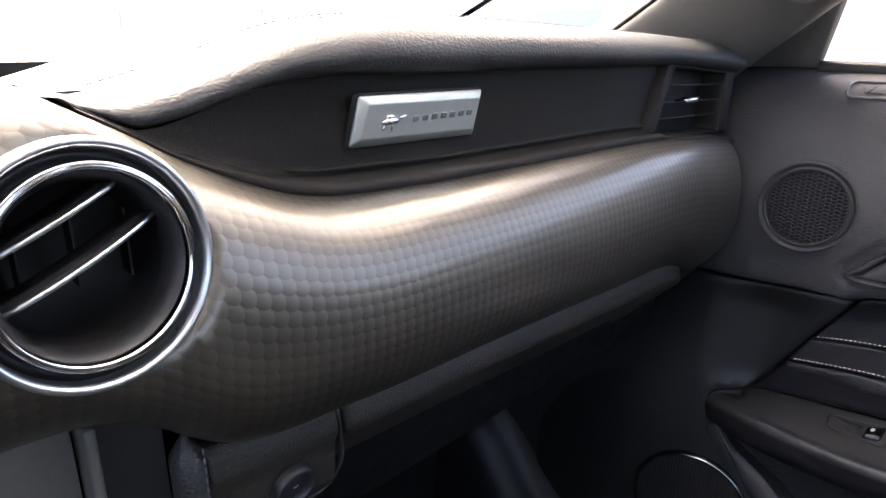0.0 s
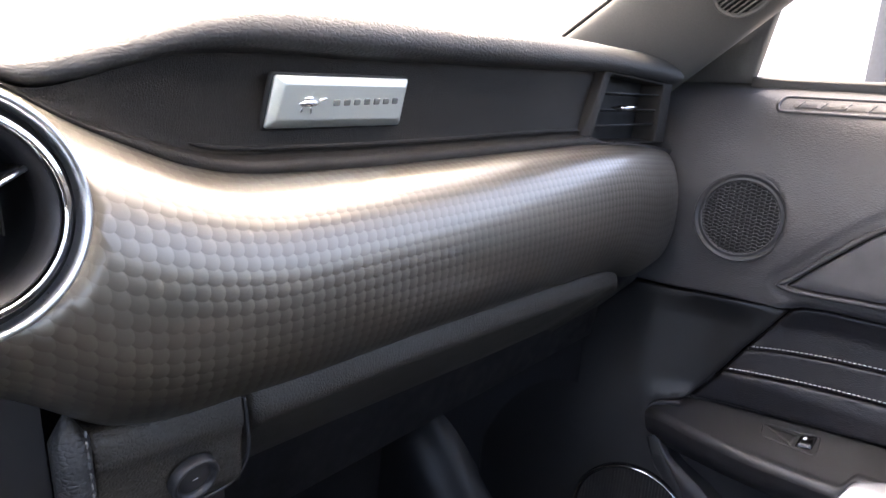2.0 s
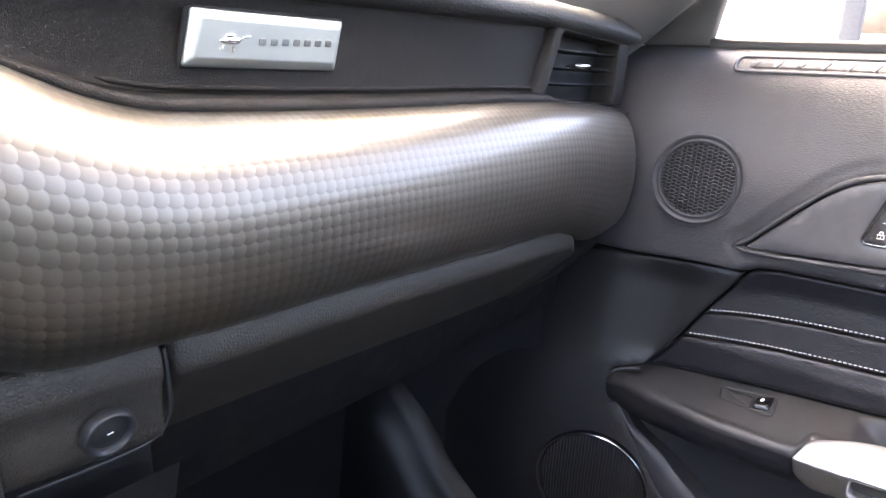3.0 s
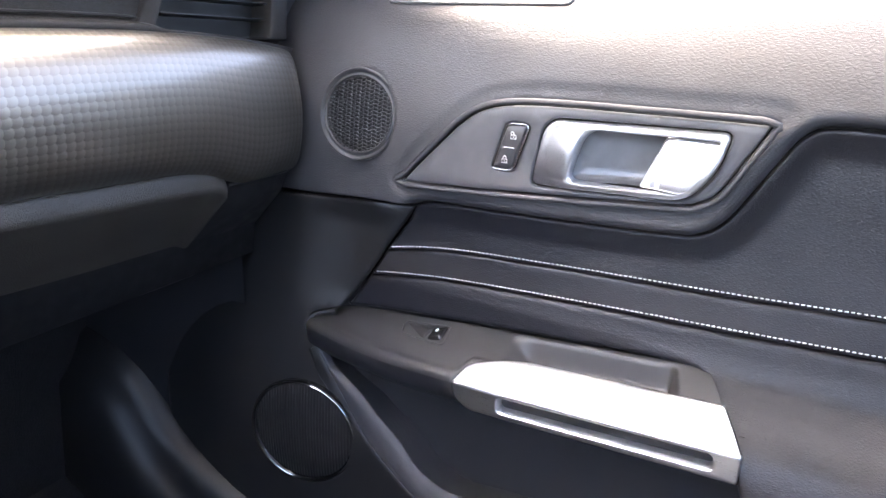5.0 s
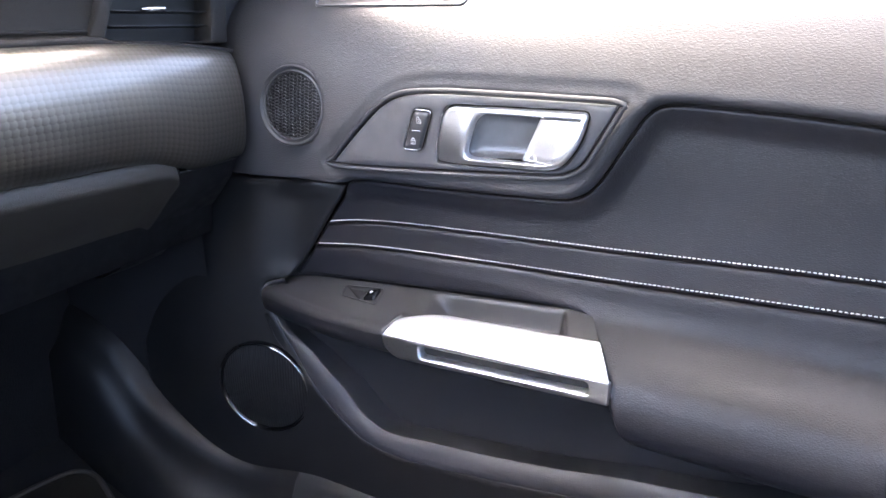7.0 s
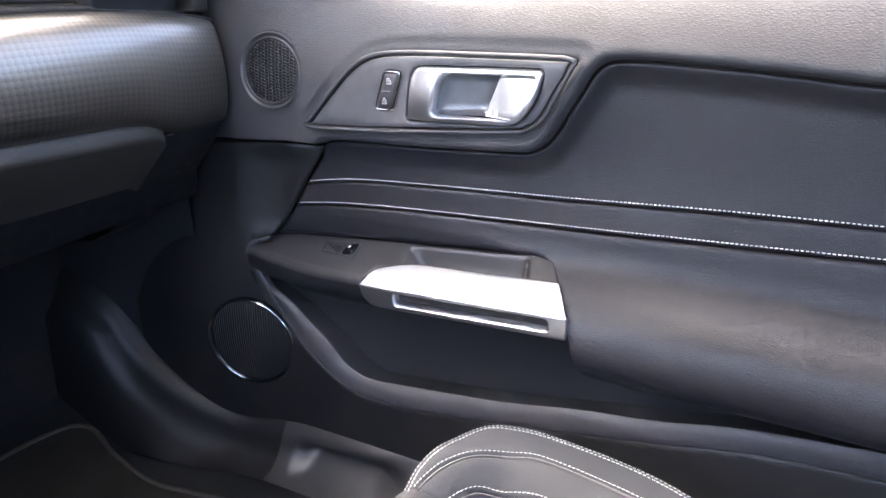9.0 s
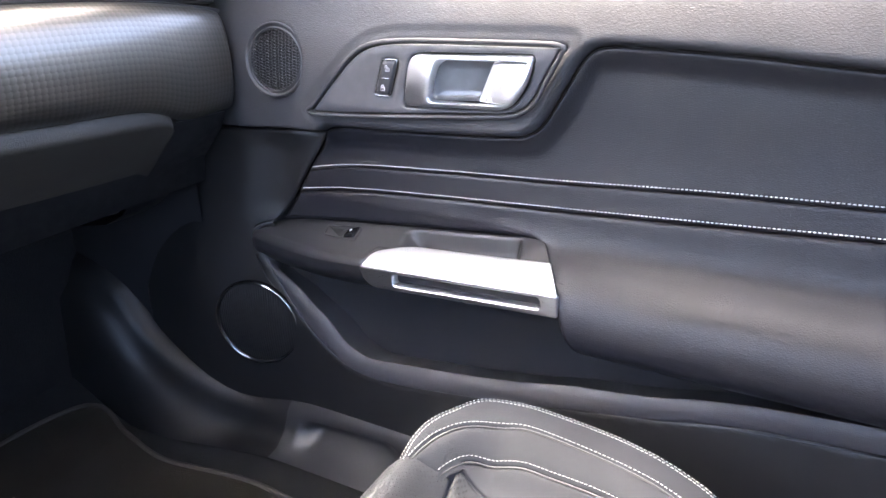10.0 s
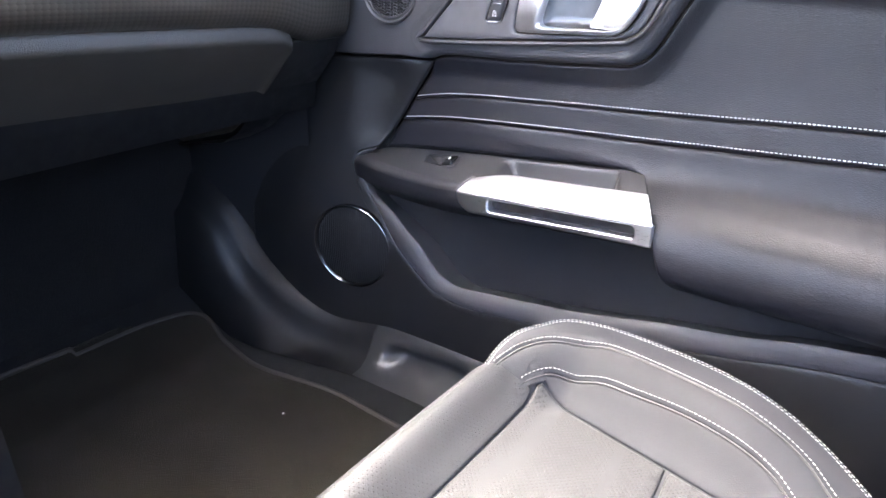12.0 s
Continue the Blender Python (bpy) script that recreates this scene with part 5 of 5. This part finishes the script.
roll_outline = flow([(0.10, 0.0085), (0.20, 0.0075), (0.335, 0.0065), (0.412, 0.0065), (0.4905, 0.0078), (0.4905, 0.0078), (0.4875, 0.028), (0.4825, 0.0465), (0.472, 0.060), (0.472, 0.060), (0.44, 0.085), (0.38, 0.115), (0.28, 0.125), (0.10, 0.125), (0.10, 0.125)], 0.006, closed=True)
part("front_roll", sheet(roll_outline, on_seat, 0.006, rim=SEAM, edge=0.005, uv=True), SEAT_PUNCHED, seat, "perforated leather front roll")
front_rows = []
for x in np.linspace(0.10, 0.46, 20):
    yb = 0.118 - 0.05 * float(smoothstep(0.38, 0.47, x))
    z0 = float(seat_z(np.array([x]), np.array([yb]))[0])
    front_rows.append([(x, yb - 0.002, z0 - 0.001), (x, yb + 0.004, z0 - 0.02), (x, yb, z0 - 0.07), (x, yb - 0.02, 0.075)])
part("cushion_front", loft(front_rows), SEAT_SKIN, seat)

core = np.vstack([[(0.13, 0.020), (0.40, 0.030), (0.478, 0.036)], mid_l[2:-3], [(0.34, -0.42), (0.13, -0.44)]])
part("cushion_core", sheet(core, lambda u, v, h: on_seat(u, v, h - 0.0026), 0.008, edge=0.006), SEAT_SKIN, seat)

# centre panels
x_l = 0.13


def field(points, name, mat_, lift=0.0):
    return part(name, sheet(np.array(points), lambda u, v, h: on_seat(u, v, h + lift), 0.006, rim=SEAM if lift == 0 else ((0, -0.0006), (0.0012, 0.0)), edge=0.005, uv=True), mat_, seat)


field([(x_l, 0.0068), (0.20, 0.0060), (0.335, 0.0050), (0.412, 0.0050), (0.4890, 0.0060), (0.4945, 0.0055)] + [(float(SEAM_X(v)) - 0.001, v) for v in np.arange(0.001, -0.128, -0.012)] + [(float(SEAM_X(-0.130)) - 0.001, -0.130), (0.40, -0.137), (x_l, -0.150)], "centre_panel", SEAT_CENTRE)
field([(x_l, -0.153), (0.40, -0.140)] + [(float(SEAM_X(v)) - 0.001, v) for v in np.arange(-0.133, -0.45, -0.012)] + [(x_l, -0.45)], "rear_panel", SEAT_CENTRE)
# ---- body shell round the cabin ----
pillar = thing("pillar_trim", "dark windscreen pillar trim with small round speaker", "pillar trim")
def pillar_lines(t):
    """The windscreen edge and the door edge of the pillar, from its foot to the roof."""
    return np.array((0.668, 0.560, 0.774)) * (1 - t) + np.array((0.600, 0.08, 1.07)) * t, np.array((0.742, 0.440, 0.742)) * (1 - t) + np.array((0.64, 0.02, 1.06)) * t


def on_pillar(t, a):
    p0, p1 = pillar_lines(t)
    return (p0 + p1) / 2 - math.cos(a) * (p1 - p0) / 2 + np.array((-0.72, -0.62, 0.30)) * 0.040 * (1 - 0.3 * t) * math.sin(a) ** 0.9


rows = []
for t in np.linspace(-0.08, 1, 26):
    p0, p1 = pillar_lines(t)
    rows.append([p0 + (0.03, 0.06, 0.0)] + [on_pillar(t, a) for a in np.linspace(0, math.pi, 18)] + [p1 + (0.05, 0.02, 0)])
part("pillar_skin", loft(rows), PILLAR, pillar)
part("screen_edge", tube([pillar_lines(t)[0] + (0.002, 0.004, 0.002) for t in np.linspace(-0.08, 1, 12)], 0.0022, 8), DEEP, pillar, "black edge against the windscreen")
a0 = 1.93
sp = Vector(on_pillar(0.18, a0))
along = Vector(on_pillar(0.22, a0) - on_pillar(0.14, a0)).normalized()
across = Vector(on_pillar(0.18, a0 + 0.2) - on_pillar(0.18, a0 - 0.2)).normalized()
across = (across - along * across.dot(along)).normalized()
spa = along.cross(across).normalized()
spa = spa if spa.x < 0 else -spa
sp = sp + spa * 0.003
speaker = part("pillar_speaker", lathe([(0.0, -0.002), (0.0215, -0.002), (0.0225, 0.0012), (0.0240, 0.0020), (0.0252, 0.0010), (0.0258, -0.008)], sp, spa, 48), PILLAR, pillar, "small round speaker grille")
for k in range(-4, 5):
    o = k * 0.0048
    half = math.sqrt(max(0.0215**2 - o * o, 0.0))
    part("grille_bar", tube([sp + across * o + along * (half * q) + spa * (0.0002 + 0.0004 * math.sin(q * 22 + k * 1.6)) for q in np.linspace(-1, 1, 13)], 0.0009, 6), PILLAR, speaker)
part("speaker_dark", lathe([(0.0, -0.0012), (0.0215, -0.0012)], sp, spa, 32), DEEP, speaker)

sail = thing("sail_panel", "black triangular panel ahead of the side window", "trim panel")
part("sail_skin", sheet([(0.56, 0.735), (0.393, 0.735), (0.372, 0.812), (0.345, 0.90), (0.40, 0.90)], lambda u, v, h: np.stack([0.792 - 0.25 * (v - 0.735) - h - 0.02 * smoothstep(0.42, 0.55, u), u, v], 1), 0.015, rim=((0, -0.01), (0.003, 0.0))), PILLAR, sail)

# Unseen roof slab: stops light from above and reflects fill from its pale underside.
shell = box((-0.62, -1.10, 1.085), (0.62, 0.12, 1.125), 0.02)
tagged(part("ceiling", shell, HEADLINER, None), "unseen pale roof lining, kept bright to fill the cabin", "ceiling", kind="structure")
wl = box((-0.84, -0.55, -0.10), (-0.72, 0.55, 0.68))
box((-0.84, 0.55, -0.10), (-0.76, 0.95, 0.735), bm=wl)
box((-0.84, -1.35, -0.10), (-0.76, -0.55, 0.735), bm=wl)
box((-0.78, -0.72, 0.735), (-0.60, -0.60, 1.10), bm=wl)
box((-0.80, -1.35, 0.735), (-0.60, -1.22, 1.10), bm=wl)
tagged(part("wall_driver_side", wl, MATT, None), "plain black driver side trim", "wall", kind="structure")
wr = box((-0.84, -1.40, 0.02), (0.84, -1.32, 0.76))
tagged(part("wall_rear", wr, MATT, None), "plain dark rear cabin wall", "wall", kind="structure")
wp2 = box((0.742, -1.35, 0.02), (0.82, -0.602, 0.735))
box((0.60, -0.72, 0.735), (0.78, -0.602, 1.10), bm=wp2)
box((0.60, -1.35, 0.735), (0.80, -1.22, 1.10), bm=wp2)
tagged(part("wall_passenger_rear", wp2, MATT, None), "plain black rear side trim", "wall", kind="structure")
wp3 = box((0.765, 0.602, -0.10), (0.84, 0.95, 0.735))
tagged(part("wall_passenger_front", wp3, MATT, None), "plain dark side of the front footwell", "wall", kind="structure")
fw = box((-0.84, 0.95, 0.02), (0.84, 1.0, 0.74))
tagged(part("wall_front", fw, DEEP, None), "dark bulkhead behind the dashboard", "wall", kind="structure")
tagged(part("pillar_driver", loft([[(-0.72, 0.55, 0.76), (-0.60, 0.60, 0.76), (-0.53, 0.08, 1.11), (-0.62, 0.02, 1.11)], [(-0.74, 0.57, 0.76), (-0.62, 0.63, 0.76), (-0.55, 0.11, 1.13), (-0.64, 0.05, 1.13)]]), MATT, None), "dark windscreen pillar trim", "pillar", kind="structure")

screen = part("windscreen", loft([[(x, 0.96 - 0.06 * (x / 0.7) ** 2 + d, 0.80 + d), (x * 0.95, 0.50 + d, 1.0 + d), (x * 0.86, 0.06 + d, 1.125 + d)] for x in (-0.74, -0.4, 0, 0.4, 0.74) for d in (0.0,)]), GLASS, None)
screen.modifiers.new("thickness", "SOLIDIFY").thickness = 0.005
screen.visible_shadow = False
tagged(screen, "clear raked windscreen glass", "windscreen", kind="structure")

# ---- outside ----
PAVING = plain("pale paving", (0.42, 0.40, 0.37), 0.85, spread=0.2, scale=3.0)
RENDERED = plain("white rendered wall", (0.78, 0.78, 0.76), 0.8, spread=0.05, scale=4.0)
SANDSTONE = plain("buff boundary wall", (0.15, 0.125, 0.100), 0.85, spread=0.25, scale=8.0)
PAINT_BLUE = plain("pale blue car paint", (0.36, 0.43, 0.56), 0.25, spread=0.05)
DARK_GLASS = plain("dark car glass", (0.03, 0.04, 0.05), 0.08)
PALE_GLASS = plain("pale blinded window", (0.62, 0.65, 0.66), 0.3, spread=0.05)
POST = plain("grey painted steel", (0.060, 0.066, 0.075), 0.5)
REFLECTED_DARK = plain("dark reflected face", (0.13, 0.11, 0.095), 0.85, spread=0.3, scale=9.0)
ground = part("ground", box((-150, -150, -0.40), (150, 150, -0.30)), PAVING, None)
tagged(ground, "pale sunlit paved ground", "ground", kind="structure")

building = thing("white_building", "white rendered low building beyond the windscreen", "building")
part("wall", box((-7, 11.0, -0.3), (9, 11.4, 3.6)), RENDERED, building)
part("roof", box((-7.3, 10.7, 3.6), (9.3, 14.0, 3.9)), POST, building)
for x in np.arange(-5.5, 8, 2.4):
    w = part("window", box((x, 10.94, 0.7), (x + 1.2, 11.02, 2.2)), PALE_GLASS, building)
    part("frame", box((x - 0.06, 10.92, 0.62), (x + 1.26, 10.98, 0.70)), RENDERED, w)

railing = thing("railing", "pale vertical bar railing in front of the building", "railing")
for x in np.arange(6.2, 8.6, 0.17):
    part("bar", box((x, 7.0, -0.3), (x + 0.08, 7.05, 1.9)), RENDERED, railing)
part("rail", box((6.1, 6.98, 1.9), (8.7, 7.07, 1.98)), RENDERED, railing)

parked = thing("parked_car", "pale blue car parked ahead on the paving", "car")
prof = [(-2.1, 0.30), (-2.15, 0.62), (-1.9, 0.82), (-0.95, 0.95), (-0.35, 1.32), (0.75, 1.36), (1.55, 1.00), (2.05, 0.92), (2.15, 0.55), (2.1, 0.30)]
rows = []
for w, k in ((-0.86, 0.90), (-0.82, 0.97), (-0.6, 1.0), (0.0, 1.01), (0.6, 1.0), (0.82, 0.97), (0.86, 0.90)):
    rows.append([(5.4 + 0.55 * a + 0.83 * w, 4.2 - 0.83 * a + 0.55 * w, -0.3 + b * k) for a, b in prof])
part("body", loft(rows, caps=True), PAINT_BLUE, parked)
rows = []
for w in (-0.70, 0.0, 0.70):
    rows.append([(5.4 + 0.55 * a + 0.83 * w, 4.2 - 0.83 * a + 0.55 * w, -0.3 + b) for a, b in ((-0.97, 0.985), (-0.36, 1.345))])
part("windscreen", loft(rows), DARK_GLASS, parked)
for a in (-1.35, 1.35):
    for w in (-0.80, 0.80):
        c = (5.4 + 0.55 * a + 0.83 * w, 4.2 - 0.83 * a + 0.55 * w, 0.01)
        wheel = part("wheel", lathe([(0.0, 0.09), (0.20, 0.10), (0.22, 0.09), (0.31, 0.09), (0.32, 0.0), (0.31, -0.09), (0.0, -0.09)], c, (0.83 * w, 0.55 * w, 0), 32), DEEP, parked)

bwall = thing("boundary_wall", "buff block boundary wall beside the car", "wall")
rng = random.Random(4)
block = box((-0.20, -0.245, -0.118), (0.0, 0.245, 0.118), 0.012, 1)
block_me = bpy.data.meshes.new("block")
block.to_mesh(block_me)
block.free()
block_me.materials.append(SANDSTONE)
for r in range(6):
    for c in range(4):
        ob = new("block", block_me)
        ob.parent = bwall
        ob.location = (6.6 + rng.uniform(-0.012, 0.012), -0.75 + c * 0.505 + (r % 2) * 0.25, -0.18 + r * 0.245)
part("mortar", box((6.45, -1.0, -0.3), (6.56, 1.3, 1.15)), RENDERED, bwall)
van = thing("white_wall", "bright white rendered gable wall beside the car", "building")
part("gable", box((5.0, 1.04, -0.3), (5.3, 5.2, 4.2)), RENDERED, van)
post = thing("steel_post", "grey painted steel post on the paving", "post")
part("post_body", box((4.3, 0.82, -0.3), (4.40, 0.915, 3.2), 0.01), POST, post)
part("base_plate", box((4.22, 0.74, -0.3), (4.48, 0.995, -0.285), 0.004), POST, post)
# Unseen block, added so that the metal trim reflects a dark band low down.
dark_block = thing("reflected_block", "unseen dark block added for the metal trim's reflections", "building")
part("wall", box((8.0, -16.0, -0.3), (8.4, -1.6, 1.5)), REFLECTED_DARK, dark_block)
part("roof", box((7.7, -16.3, 1.5), (11.5, -1.3, 1.7)), POST, dark_block)
